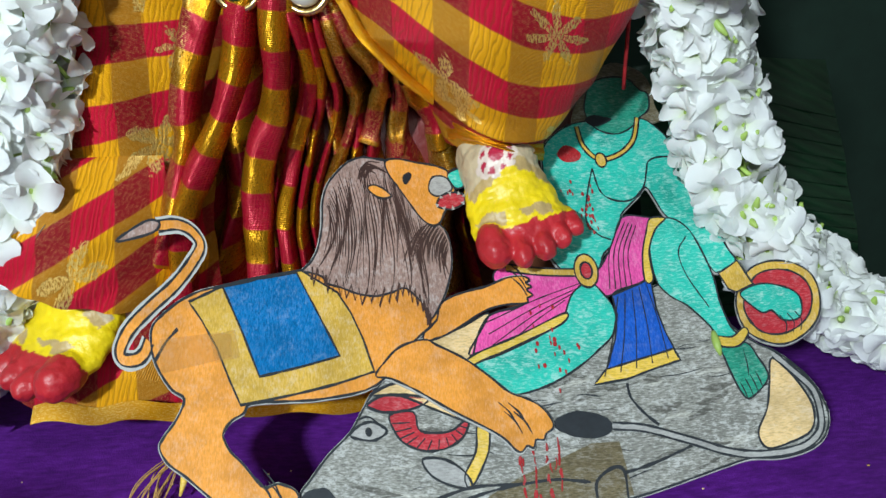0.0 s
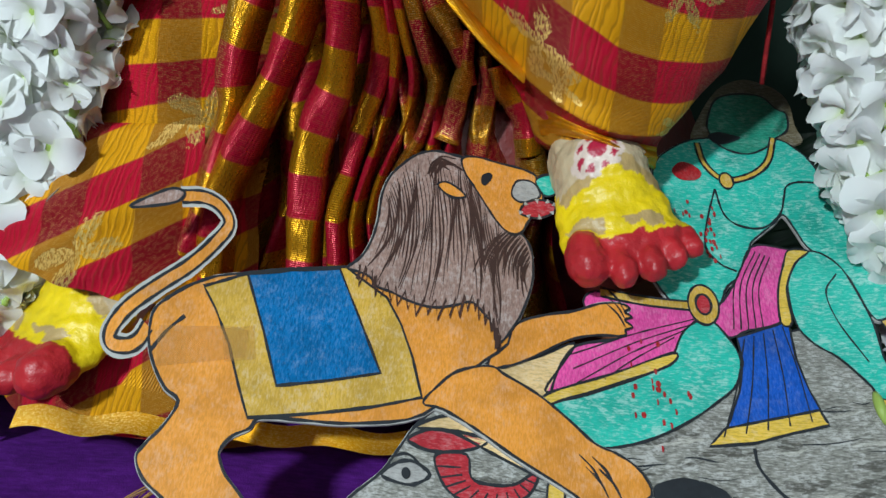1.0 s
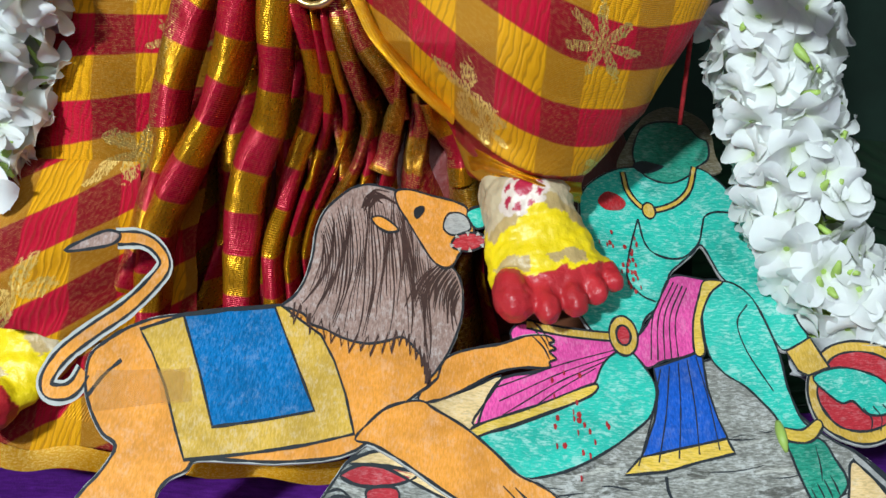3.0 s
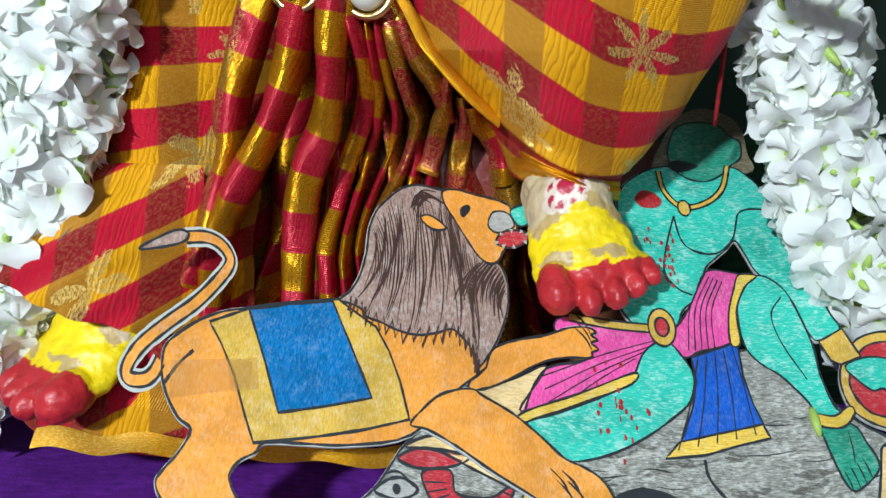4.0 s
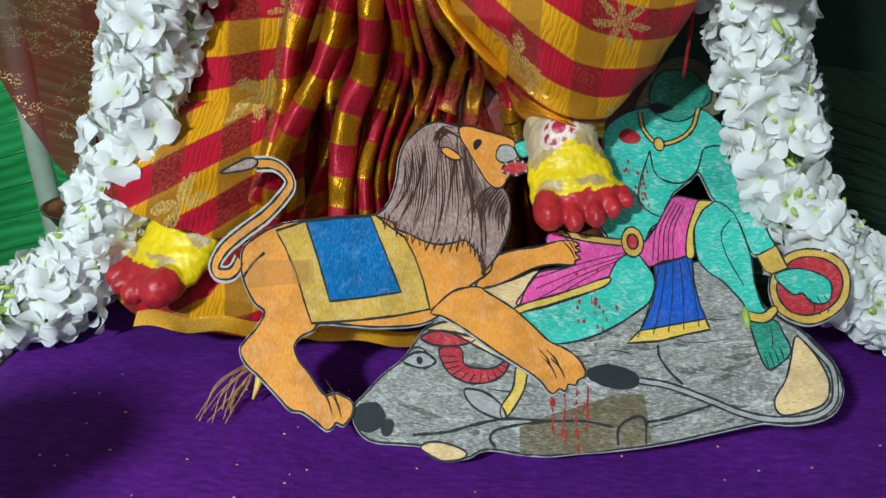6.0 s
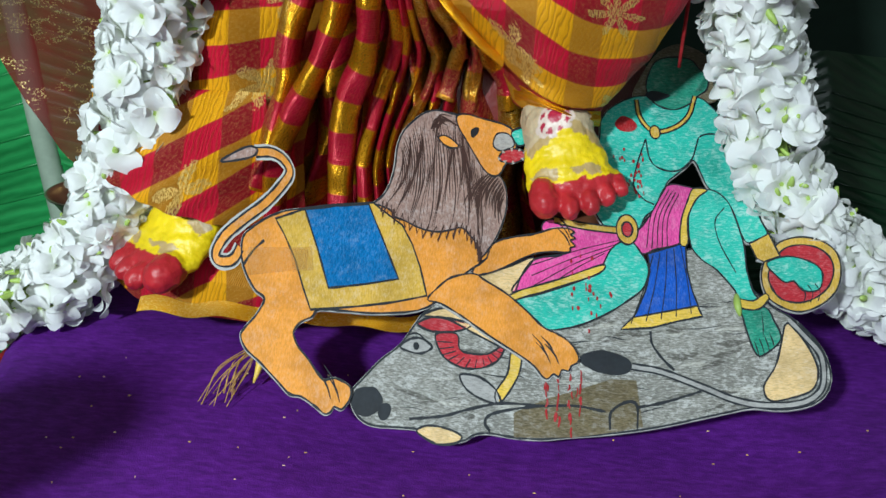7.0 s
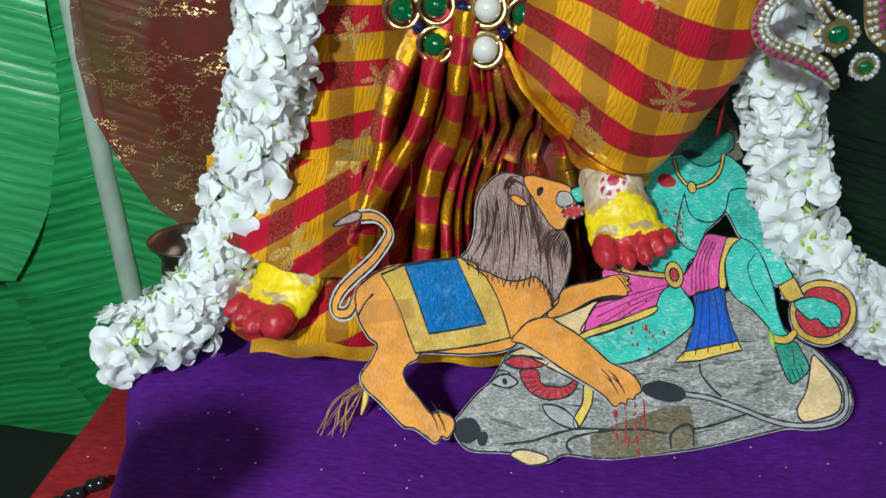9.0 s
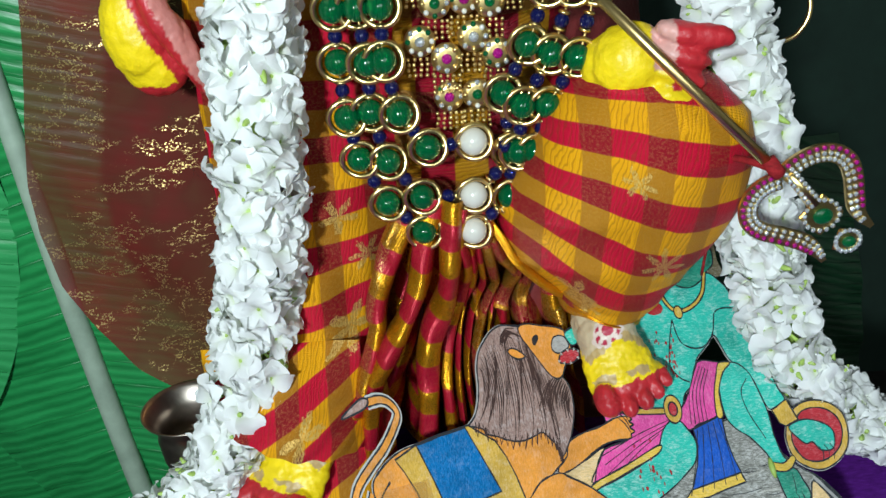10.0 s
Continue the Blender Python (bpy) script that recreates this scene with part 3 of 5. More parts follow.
def purple_cloth():
    x0, x1, y0, y1, drop = -0.368, 0.47, 0.045, 0.69, 0.30

    def f(s, t):
        a = s * (x1 - x0 + 2 * drop) - drop
        c = t * (y1 - y0 + drop) - drop
        x, y, z = x0 + min(max(a, 0), x1 - x0), y0 + max(c, 0), 0.02
        over = max(-a, a - (x1 - x0), 0)
        front = max(-c, 0)
        corner = 0.10 * max(0, 1 - (max(a, 0)) / 0.10) ** 2
        for o, sx, sy in ((over, -1 if a < 0 else 1, 0), (front, 0, -1)):
            r = 0.022
            bend = min(o / r, math.pi / 2 * 0.93)
            x += sx * r * math.sin(bend) + sx * 0.03 * max(0, o - r * bend)
            y += sy * r * math.sin(bend)
            z -= r * (1 - math.cos(bend)) + max(0, o - r * bend)
        x -= 0.30 * max(0, min(y, 0.50) - 0.33) * max(0, min(1, (0.15 - x) / 0.5)) - 0.022
        p = Vector((x, y, z))
        w = noise.noise(p * 9) * 0.0035 + noise.noise(p * 26) * 0.0012
        fold = 0.012 * noise.noise(Vector((x * 11, y * 11, 0))) * min(1, (over + front) / 0.08)
        lift = -0.014 * math.exp(-((x - 0.04) / 0.20) ** 4 - ((y - 0.42) / 0.10) ** 2)
        return (x + fold, y + fold, max(z + w + lift, -0.49)), (x, y)
    bm = grid(f, 150, 120)
    ob = part("purple_cloth", bm, M_PURPLE, smooth=True)
    tagged(ob, "deep purple cotton cloth spread over the low table", "cloth")


def red_cloth():
    def f(s, t):
        x = -0.345 - 0.110 * min(s, 0.6) / 0.6 - 0.05 * max(0, s - 0.6) - 0.02 * t
        y = 0.58 - 0.50 * t
        z = -0.012 - 0.012 * min(s, 0.6) - 0.95 * max(0, s - 0.6) - 0.03 * t
        p = Vector((x * 14, y * 14, z * 6))
        k = 0.007 * noise.noise(p) * (0.3 + s)
        return (x + k, y, z + k), (x, y)
    tagged(part("red_cloth", grid(f, 40, 44), M_REDCLOTH, smooth=True), "dark red cotton cloth hanging under the purple one", "cloth")


def black_beads():
    t = base("bead_string", -0.45, 0.37, -0.05)
    for i in range(9):
        part("bead", ball((-0.404 - 0.0075 * i, 0.394 - 0.0045 * i + 0.003 * (i % 2), -0.019 - 0.0022 * i), 0.0062), M_BLACK, t)
    tagged(t, "string of shiny black beads lying on the red cloth", "beads")


seat()
stool()
purple_cloth()
red_cloth()
black_beads()


# ---- painted cutout: a bent card that leans on the feet of the figure ----
def sheet(x, y, up=0.0):
    """A place on the bent card from its plan in millimetres, lifted off it by up metres."""
    x, y = x / 1000, y / 1000
    a, b, c, d, e = SHEET
    z = a + b * y + c * x + d * x * x + e * x * y
    n = Vector((-(c + 2 * d * x + e * y), -(b + e * x), 1)).normalized()
    return Vector((x, y, z)) + n * up


def outset(pts, by):
    out = []
    n = len(pts)
    area = sum(pts[i][0] * pts[(i + 1) % n][1] - pts[(i + 1) % n][0] * pts[i][1] for i in range(n))
    s = 1 if area > 0 else -1
    for i in range(n):
        d = np.array(pts[(i + 1) % n]) - np.array(pts[i - 1])
        k = np.linalg.norm(d) or 1
        out.append(np.array(pts[i]) + s * by * np.array((d[1], -d[0])) / k)
    return out


def cut(bm):
    xs = [v.co.x for v in bm.verts]
    ys = [v.co.y for v in bm.verts]
    for axis, lo, hi, step in ((0, min(xs), max(xs), 12.0), (1, min(ys), max(ys), 24.0)):
        k = math.ceil(lo / step) * step
        while k < hi:
            n = Vector((1, 0, 0)) if axis == 0 else Vector((0, 1, 0))
            bmesh.ops.bisect_plane(bm, geom=bm.verts[:] + bm.edges[:] + bm.faces[:], plane_co=n * k, plane_no=n)
            k += step


def flat(pts, up, thick=0.0):
    """A closed shape on the card; with thick it becomes a board."""
    from mathutils.geometry import tessellate_polygon
    bm = bmesh.new()
    vs = [bm.verts.new((p[0], p[1], 0)) for p in pts]
    for tri in tessellate_polygon([[Vector((p[0], p[1], 0)) for p in pts]]):
        try:
            bm.faces.new([vs[i] for i in tri])
        except ValueError:
            pass
    bmesh.ops.recalc_face_normals(bm, faces=bm.faces)
    if bm.faces and sum(f.normal.z for f in bm.faces) < 0:
        bmesh.ops.reverse_faces(bm, faces=bm.faces)
    cut(bm)
    if thick:
        top = bm.faces[:]
        made = bmesh.ops.extrude_face_region(bm, geom=top)
        low = {v for v in made["geom"] if isinstance(v, bmesh.types.BMVert)}
        flags = {v: v in low for v in bm.verts}
        for v in bm.verts:
            v.co = sheet(v.co.x, v.co.y, up if flags[v] else up - thick)
        bmesh.ops.recalc_face_normals(bm, faces=bm.faces)
    else:
        for v in bm.verts:
            v.co = sheet(v.co.x, v.co.y, up)
    return bm


def stroke(pts, width, up, closed=False, bm=None, taper=False, wobble=0.3):
    """A drawn line: a ribbon a little uneven in width, in millimetres."""
    bm = bm or bmesh.new()
    n, pairs = len(pts), []
    for i, p in enumerate(pts):
        a = np.array(pts[(i + 1) % n] if closed else pts[min(i + 1, n - 1)])
        b = np.array(pts[i - 1] if closed else pts[max(i - 1, 0)])
        d = a - b
        d = np.array((-d[1], d[0])) / (np.linalg.norm(d) or 1)
        w = width / 2 * (1 + wobble * 2.4 * noise.noise(Vector((p[0] * 0.21, p[1] * 0.21, 3))))
        if taper:
            w *= 0.25 + 0.75 * math.sin(math.pi * (i + 0.5) / n)
        pairs.append([bm.verts.new(sheet(*(np.array(p) + d * w * k), up)) for k in (1, -1)])
    for i in range(n if closed else n - 1):
        a, b = pairs[i], pairs[(i + 1) % n]
        try:
            bm.faces.new((a[0], a[1], b[1], b[0]))
        except ValueError:
            pass
    return bm


SHARP = ("tape", "saddle_blanket", "blue_panel", "sash", "sash_hem", "wristband")


def area_of(name, pts, mat, parent, up, line=1.2, label="", step=4):
    curve = spline(pts, True, step)
    if name in SHARP:
        n = len(pts)
        curve = [np.array(pts[i]) * (1 - k / 4) + np.array(pts[(i + 1) % n]) * k / 4 for i in range(n) for k in range(4)]
    ob = part(name, flat(curve, up), mat, parent, label)
    if line:
        part("outline", stroke(curve, line, up + 0.00022, True), M_INK, ob if parent.parent is None else parent)
    return ob


def band_of(name, pts, mat, parent, up, width, line=1.2, label=""):
    curve = spline(pts, False, 6)
    ob = part(name, stroke(curve, width, up, wobble=0.08), mat, parent, label)
    if line:
        bm = bmesh.new()
        for s in (1, -1):
            side = []
            for i, p in enumerate(curve):
                d = np.array(curve[min(i + 1, len(curve) - 1)]) - np.array(curve[max(i - 1, 0)])
                side.append(np.array(p) + s * width / 2 * np.array((-d[1], d[0])) / (np.linalg.norm(d) or 1))
            stroke(side, line, up + 0.0002, bm=bm)
        part("outline", bm, M_INK, ob if parent.parent is None else parent)
    return ob


def within(p, poly):
    inside = False
    for a, b in zip(poly, poly[1:] + poly[:1]):
        if (a[1] > p[1]) != (b[1] > p[1]) and p[0] < a[0] + (p[1] - a[1]) * (b[0] - a[0]) / (b[1] - a[1]):
            inside = not inside
    return inside


def cutout():
    thing = base("painted_cutout", 0.03, 0.42, 0.03)
    L = 0.00025
    # the buffalo
    cow = part("buffalo", flat(outset(spline(BUFFALO, True, 4), 0.8), 0.0, 0.0018), M_CARD, thing, "grey crayon buffalo lying down")
    area_of("hide", BUFFALO, M_GREY, cow, L)
    shade = random.Random(11)
    for k in range(150):
        x, y = shade.uniform(-75, 235), shade.uniform(400, 500)
        run = shade.uniform(8, 34)
        pts = [np.array((x + run * q, y + 0.06 * run * q + 1.2 * math.sin(3 * q + k))) for q in np.linspace(0, 1, 7)]
        if all(within(p, BUFFALO) for p in pts):
            mark = M_INK if k % 3 == 0 else (M_CHALK if k % 3 == 1 else M_SMUDGE)
            part("crayon_stroke", stroke(pts, shade.uniform(0.3, 0.8) if mark is M_INK else shade.uniform(1.2, 4.0), 1.3 * L + 0.00006 * (k % 3), taper=True, wobble=0.4), mark, cow)
    for nm, pts, mat in (("hind_patch", HIND_PATCH, M_CREAM), ("tape", BROWN_TAPE, M_TAPE), ("tail_tuft", TUFT, M_INK), ("ear", COW_EAR, M_RED),
                         ("horn", HORN, M_RED), ("eye", COW_EYE, M_SILVER), ("closed_eye", COW_EYE_LEAF, M_SILVER), ("strap", STRAP, M_YELLOW),
                         ("muzzle", COW_NOSE, M_INK), ("nostril", NOSTRIL, M_INK), ("lip", LIP, M_CREAM), ("collar", CREAM_BAND, M_CREAM)):
        area_of(nm, pts, mat, cow, 2.2 * L, 0 if nm == "tape" else 1.3)
    band_of("tail", COW_TAIL, M_SILVER, cow, 3.4 * L, 3.6)
    for pts in (LEG_LINE, FOLD_LINE, JOINT, HAUNCH_LINE, BACK_LINE):
        part("drawn_line", stroke(spline(pts, False, 6), 1.6, 4.4 * L), M_INK, cow)
    centre = np.mean(np.array(HORN), axis=0)
    ring = spline(HORN[:7], False, 2)
    for p in ring[1:-1]:
        q = np.array(p) + (centre + np.array((6, 6)) - np.array(p)) * 0.36
        part("drawn_line", stroke([p, (np.array(p) + q) / 2, q], 0.7, 4.4 * L), M_INK, cow)
    e = np.mean(np.array(COW_EYE), axis=0)
    part("drawn_line", stroke(spline([e + (-8, 4), e + (0, 7), e + (9, 3)], False, 5), 0.9, 4.4 * L), M_INK, cow)
    part("pupil", flat([e + 2.2 * np.array((math.cos(a), math.sin(a))) for a in np.linspace(0, 6.28, 12, False)], 4.4 * L), M_INK, cow)
    rnd = random.Random(4)
    for x, y, n in ((34, 445, 5), (42, 447, 7), (51, 448, 8), (57, 452, 6)):
        for k in range(n):
            a = np.array((x + rnd.uniform(-1.5, 1.5), y - 3.8 * k + rnd.uniform(-2, 2)))
            part("red_drip", stroke([a, a + (rnd.uniform(-0.5, 0.5), -rnd.uniform(1.5, 3)), a + (rnd.uniform(-1, 1), -rnd.uniform(3.5, 6))], rnd.uniform(0.9, 2.2), 4.9 * L, taper=True), M_BLOOD, cow)
    # the green figure
    man = part("green_figure", flat(outset(spline(TORSO, True, 4), 0.8), 0.0007, 0.0018), M_CARD, thing, "teal crayon seated figure with a pink loincloth")
    U = 0.0007
    part("hair_card", flat(spline(HAIR, True, 4), U - 0.0001, 0.0015), M_TAPE, man)
    part("lower_card", flat(outset(spline(PLATE, True, 4), 0.8), U + 0.0002, 0.0018), M_CARD, man)
    area_of("torso", TORSO, M_TEAL, man, U + L)
    # head darker than the torso: the knee's shadow is put into its colour
    area_of("head", HEAD, M_DEEP, man, U + 2 * L)
    area_of("moustache", MOUSTACHE, M_INK, man, U + 3.2 * L, 0)
    band_of("neck_ring", NECKLACE, M_OCHRE, man, U + 3.2 * L, 3.4)
    area_of("loincloth", PINK, M_PINK, man, U + 2 * L)
    area_of("cream_fold", CREAM_CLOTH, M_CREAM, man, U + 2 * L)
    area_of("thigh", THIGH, M_TEAL, man, U + 3 * L)
    area_of("hem", PINK_HEM, M_YELLOW, man, U + 4 * L)
    area_of("sash", BLUE, M_ROYAL, man, U + 3 * L)
    area_of("sash_hem", BLUE_HEM, M_YELLOW, man, U + 4 * L)
    area_of("shin", SHIN, M_TEAL, man, U + 3 * L)
    area_of("border", PINK_EDGE, M_YELLOW, man, U + 4 * L)
    area_of("painted_foot", FOOT, M_DEEP, man, U + 3 * L)
    heel, toe = np.array(FOOT[1]), np.array(FOOT[5])
    for k in range(4):
        p = toe + (-3.6 * k + 1, 1.4 - 1.6 * k)
        part("drawn_line", stroke(spline([p + (0, -2), p + (-1, 4), p + (-2.5, 9)], False, 5), 0.9, U + 4 * L, taper=True), M_INK, man)
    part("drawn_line", stroke(spline([heel + (-3, -3), (heel + toe) / 2 + (-4, 1), toe + (-6, 8)], False, 6), 0.8, U + 4 * L, taper=True), M_INK, man)
    area_of("anklet", ANKLET, M_YELLOW, man, U + 4 * L)
    area_of("plate", PLATE, M_OCHRE, man, U + 2 * L)
    area_of("plate_well", PLATE_INNER, M_RED, man, U + 3 * L)
    area_of("painted_hand", HAND, M_TEAL, man, U + 4 * L)
    area_of("wristband", WRISTBAND, M_OCHRE, man, U + 4 * L)
    band_of("belt", BELT, M_OCHRE, man, U + 3.2 * L, 4.5)
    for nm, (x, y, r), mat, up in (("buckle", BUCKLE, M_OCHRE, 5), ("buckle_stone", (BUCKLE[0], BUCKLE[1], BUCKLE[2] * 0.5), M_RED, 6), ("locket", LOCKET, M_OCHRE, 5)):
        pts = [(x + r * math.cos(a), y + 1.25 * r * math.sin(a)) for a in np.linspace(0, 2 * math.pi, 9, False)]
        area_of(nm, pts, mat, man, U + up * L)
    for pts in (CHEST, BELLY_LINE):
        part("drawn_line", stroke(spline(pts, False, 6), 1.2, U + 4 * L), M_INK, man)
    for k in range(5):
        top, low = np.array(PINK[6]) + (k * 2.6 - 1, -2.0 - k), np.array(PINK[13]) + (4 + k * 4.0, 4.0)
        part("drawn_line", stroke(spline([top, (top + low) / 2 + (-4, 2), low], False, 8), 0.7, U + 4 * L), M_INK, man)
    for k in range(4):
        a, b = np.array(PINK[3]) + (8 - 6 * k, -5 - 4 * k), np.array(PINK[20]) + (6 + 2 * k, 8 - 6 * k)
        part("drawn_line", stroke(spline([a, (a + b) / 2 + (0, 2.0), b], False, 8), 0.6, U + 4 * L), M_INK, man)
    for k in range(5):
        w = (k + 0.7) / 5.4
        a = np.array(BLUE[0]) * (1 - w) + np.array(BLUE[1]) * w
        b = np.array(BLUE_HEM[6]) * (1 - w) + np.array(BLUE_HEM[3]) * w
        part("drawn_line", stroke(spline([a + (0, -2), (a + b) / 2 + (1.0, 0), b + (0, 3)], False, 8), 0.7, U + 5.2 * L), M_INK, man)
    k0 = np.array(SHIN[1])
    part("drawn_line", stroke(spline([k0 + (22, -6), k0 + (14, -16), k0 + (16, -32), k0 + (26, -54)], False, 8), 0.8, U + 5 * L), M_INK, man)
    h0 = np.array(HAND[4])
    for k in range(3):
        part("drawn_line", stroke(spline([h0 + (-4 - 5 * k, 2), h0 + (-1.5 - 5 * k, -4), h0 + (-4 - 5 * k, -10)], False, 5), 0.7, U + 5.2 * L), M_INK, man)
    for x, y, r, n in ((98, 588, 16, 34), (62, 503, 16, 22)):
        for k in range(n):
            a = np.array((x + rnd.gauss(0, r * 0.5), y + rnd.gauss(0, r * 0.6)))
            part("red_spot", stroke([a, a + (0.3, -1.2), a + (0.2, -2.6)], rnd.uniform(0.8, 2.4), U + 5.6 * L, taper=True), M_BLOOD, man)
    area_of("red_patch", [(84, 626), (90, 633), (98, 632), (103, 627), (99, 622), (89, 621)], M_BLOOD, man, U + 5 * L, 0)
    # the lion
    V = 0.0024
    lion = part("lion", flat(outset(spline(LION_BODY, True, 4), 0.8), V, 0.0018), M_CARD, thing, "orange crayon lion with a brown mane")
    for pts in (LION_FORELEG, LION_FAR_LEG, MANE):
        part("card", flat(outset(spline(pts, True, 4), 1.0), V, 0.0018), M_CARD, lion)
    area_of("far_foreleg", LION_FAR_LEG, M_ORANGE, lion, V + L)
    area_of("body", LION_BODY, M_ORANGE, lion, V + 2 * L)
    area_of("foreleg", LION_FORELEG, M_ORANGE, lion, V + 3.2 * L)
    area_of("saddle_blanket", BLANKET, M_OCHRE, lion, V + 3.4 * L)
    area_of("blue_panel", BLANKET_PANEL, M_BLUE, lion, V + 4.6 * L)
    mane = area_of("mane", MANE, M_MANE, lion, V + 5 * L)
    area_of("face", FACE, M_ORANGE, lion, V + 6 * L)
    area_of("muzzle", MUZZLE, M_SILVER, lion, V + 7.2 * L)
    area_of("nose", NOSE, M_TEAL, lion, V + 7.2 * L)
    area_of("mouth", MOUTH, M_RED, lion, V + 7.4 * L)
    area_of("eye", EYE, M_INK, lion, V + 7.2 * L, 0.4)
    area_of("ear", EAR, M_ORANGE, lion, V + 7.2 * L)
    for pts in ([(-186, 448), (-147, 466), (-148, 476), (-156, 475), (-189, 462)], [(-161, 472), (-146, 479), (-142, 467), (-156, 461)]):
        part("clear_tape", flat([np.array(p) for p in pts], V + 5.4 * L), M_CLEAR, lion, "strip of shiny clear tape")
    # tail: bare card, orange stripe, dark brush
    tail = part("tail", stroke(spline(TAIL, False, 6), 8.6, V + L, wobble=0.05), M_CARD, lion)
    band_of("tail_stripe", TAIL, M_ORANGE, lion, V + 2 * L, 5.0, 1.1)
    area_of("tail_brush", TAIL_BRUSH, M_MANE, lion, V + 3.4 * L)
    crown, hem, chin = MANE[:14], MANE[19:], MANE[13:20]
    top, low, side = spline(crown[4:], False, 12), spline(hem[::-1] + [MANE[19]], False, 12), spline(chin, False, 12)
    # long strands combed down from the crown
    for k in range(66):
        w = (k + rnd.uniform(0.2, 0.8)) / 66
        a, b = np.array(top[int(w * (len(top) - 1))]), np.array(low[int(w * (len(low) - 1))])
        s0 = rnd.uniform(0.03, 0.22)
        s1 = min(0.97, s0 + rnd.uniform(0.50, 0.9))
        bow = np.array((9 * (1 - w) - 2 * w, 4))
        pts = [a * (1 - q) + b * q + bow * math.sin(math.pi * q) + (1.2 * math.sin(q * 9 + k * 0.7), 0) for q in np.linspace(s0, s1, 9)]
        part("mane_strand", stroke(pts, rnd.uniform(0.6, 1.15), V + 5.9 * L, taper=True), M_HAIRLINE, lion)
    # short strands of the beard, with a ragged row under them
    for k in range(22):
        w = (k + 0.5) / 22
        a = np.array(side[int(w * 0.45 * len(side))]) + (-1.5, -1)
        b = a + np.array((-16 + 15 * w, -26 + 4 * w)) * rnd.uniform(0.7, 1.0)
        part("mane_strand", stroke([a * (1 - q) + b * q + (-2.5 * math.sin(3.1 * q), 0) for q in np.linspace(0, 1, 7)], rnd.uniform(0.8, 1.4), V + 5.9 * L, taper=True), M_HAIRLINE, lion)
    # tuft round the ear
    ear = np.array(EAR[1])
    for k in range(16):
        a = ear + (-9 + rnd.uniform(-3, 3), 2 + rnd.uniform(-6, 4))
        b = ear + (rnd.uniform(-3, 24), rnd.uniform(6, 22))
        if not (within(b, MANE) and within((a + b) / 2 + (-3, 5), MANE)):
            continue
        part("mane_strand", stroke(spline([a, (a + b) / 2 + (-3, 5), b], False, 5), rnd.uniform(1.0, 2.0), V + 5.9 * L, taper=True), M_HAIRLINE, lion)
    # zigzag hem
    n = 46
    zig = []
    for k in range(n):
        p = np.array(low[int(k / (n - 1) * (len(low) - 1))])
        zig.append(p + ((0, 3.5) if k % 2 else (rnd.uniform(-1, 1), -rnd.uniform(3, 6))))
    part("mane_fringe", stroke(zig, 1.7, V + 5.9 * L, wobble=0.4), M_HAIRLINE, lion)
    teeth = spline(MOUTH, True, 4)
    for k in range(0, len(teeth), 4):
        p, c = np.array(teeth[k]), np.mean(np.array(MOUTH), axis=0)
        d = (c - p) / np.linalg.norm(c - p)
        e = np.array((-d[1], d[0]))
        part("tooth", flat([p + e * 1.3 - d * 0.5, p - e * 1.3 - d * 0.5, p + d * 2.4], V + 8.4 * L), M_CHALK, lion)
    for paw, n in ((LION_FORELEG[10], 4), (LION_BODY[24], 3), (LION_FAR_LEG[7], 3)):
        p0 = np.array(paw)
        for k in range(n):
            d = np.array((-3.2 * k, 4.4 * (k % 2))) if paw != LION_FAR_LEG[7] else np.array((-2, 4 - 4 * k))
            part("drawn_line", stroke(spline([p0 + d + (-2, 3), p0 + d + (-6, 9), p0 + d + (-13, 14)], False, 5), 1.1, V + 4.4 * L, taper=True), M_INK, lion)
    rump = np.array(LION_BODY[7])
    part("drawn_line", stroke(spline([rump + (3, -8), rump + (8, 2), rump + (14, 10)], False, 6), 1.2, V + 3.2 * L), M_INK, lion)
    tagged(thing, "painted card cutout of a lion, a buffalo and a green figure", "cutout")


cutout()


# ---- the clay figure: feet, hands and body in one mesh ----
def paint_of(p, kind, frame_inv):
    q = frame_inv @ p
    n = noise.noise(p * 160) * 0.0022 + noise.noise(p * 60) * 0.002
    yellow, red, bare = (0.86, 0.62, 0.008), (0.48, 0.020, 0.028), (0.50, 0.34, 0.14)
    if kind == "body":
        return (0.16, 0.02, 0.02)
    if kind == "hand":
        if q.x + 0.35 * q.z + n > 0.020:
            return (0.62, 0.22, 0.19)
        return red if q.x + 0.35 * q.z + n > 0.000 or q.z + n < -0.042 else yellow
    if kind == "fist":
        if q.x + n > 0.006:
            return red if q.z + 2 * n > -0.018 else yellow
        return (0.66, 0.34, 0.30) if q.x + n > -0.008 and q.z > -0.002 else yellow
    # foot: q.x across, q.y towards the toes, q.z above the sole
    edge = 0.024 - 7.0 * q.x ** 2
    if q.y + n > edge:
        return red
    if q.y + n > edge - 0.008:
        return bare if noise.noise(Vector((q.x * 90, q.y * 60, 7))) + 60 * n > -0.05 and q.y + n < edge - 0.002 else yellow
    if q.y + 1.6 * n < -0.004 and q.z > 0.018 and abs(q.x) < 0.029 + n:
        d = Vector((q.x - 0.006, (q.y + 0.014) * 1.35))
        r, a = d.length, math.atan2(d.y, d.x)
        if r < 0.0058 or (0.0088 < r < 0.0122 and math.sin(a * 8) > -0.1):
            return (0.42, 0.015, 0.05)
        if r < 0.015 + n:
            return (0.72, 0.58, 0.50)
        return bare if q.y + n > -0.010 and abs(q.x) > 0.004 else (yellow if abs(q.x) > 0.029 + n else (0.60, 0.47, 0.30))
    return yellow


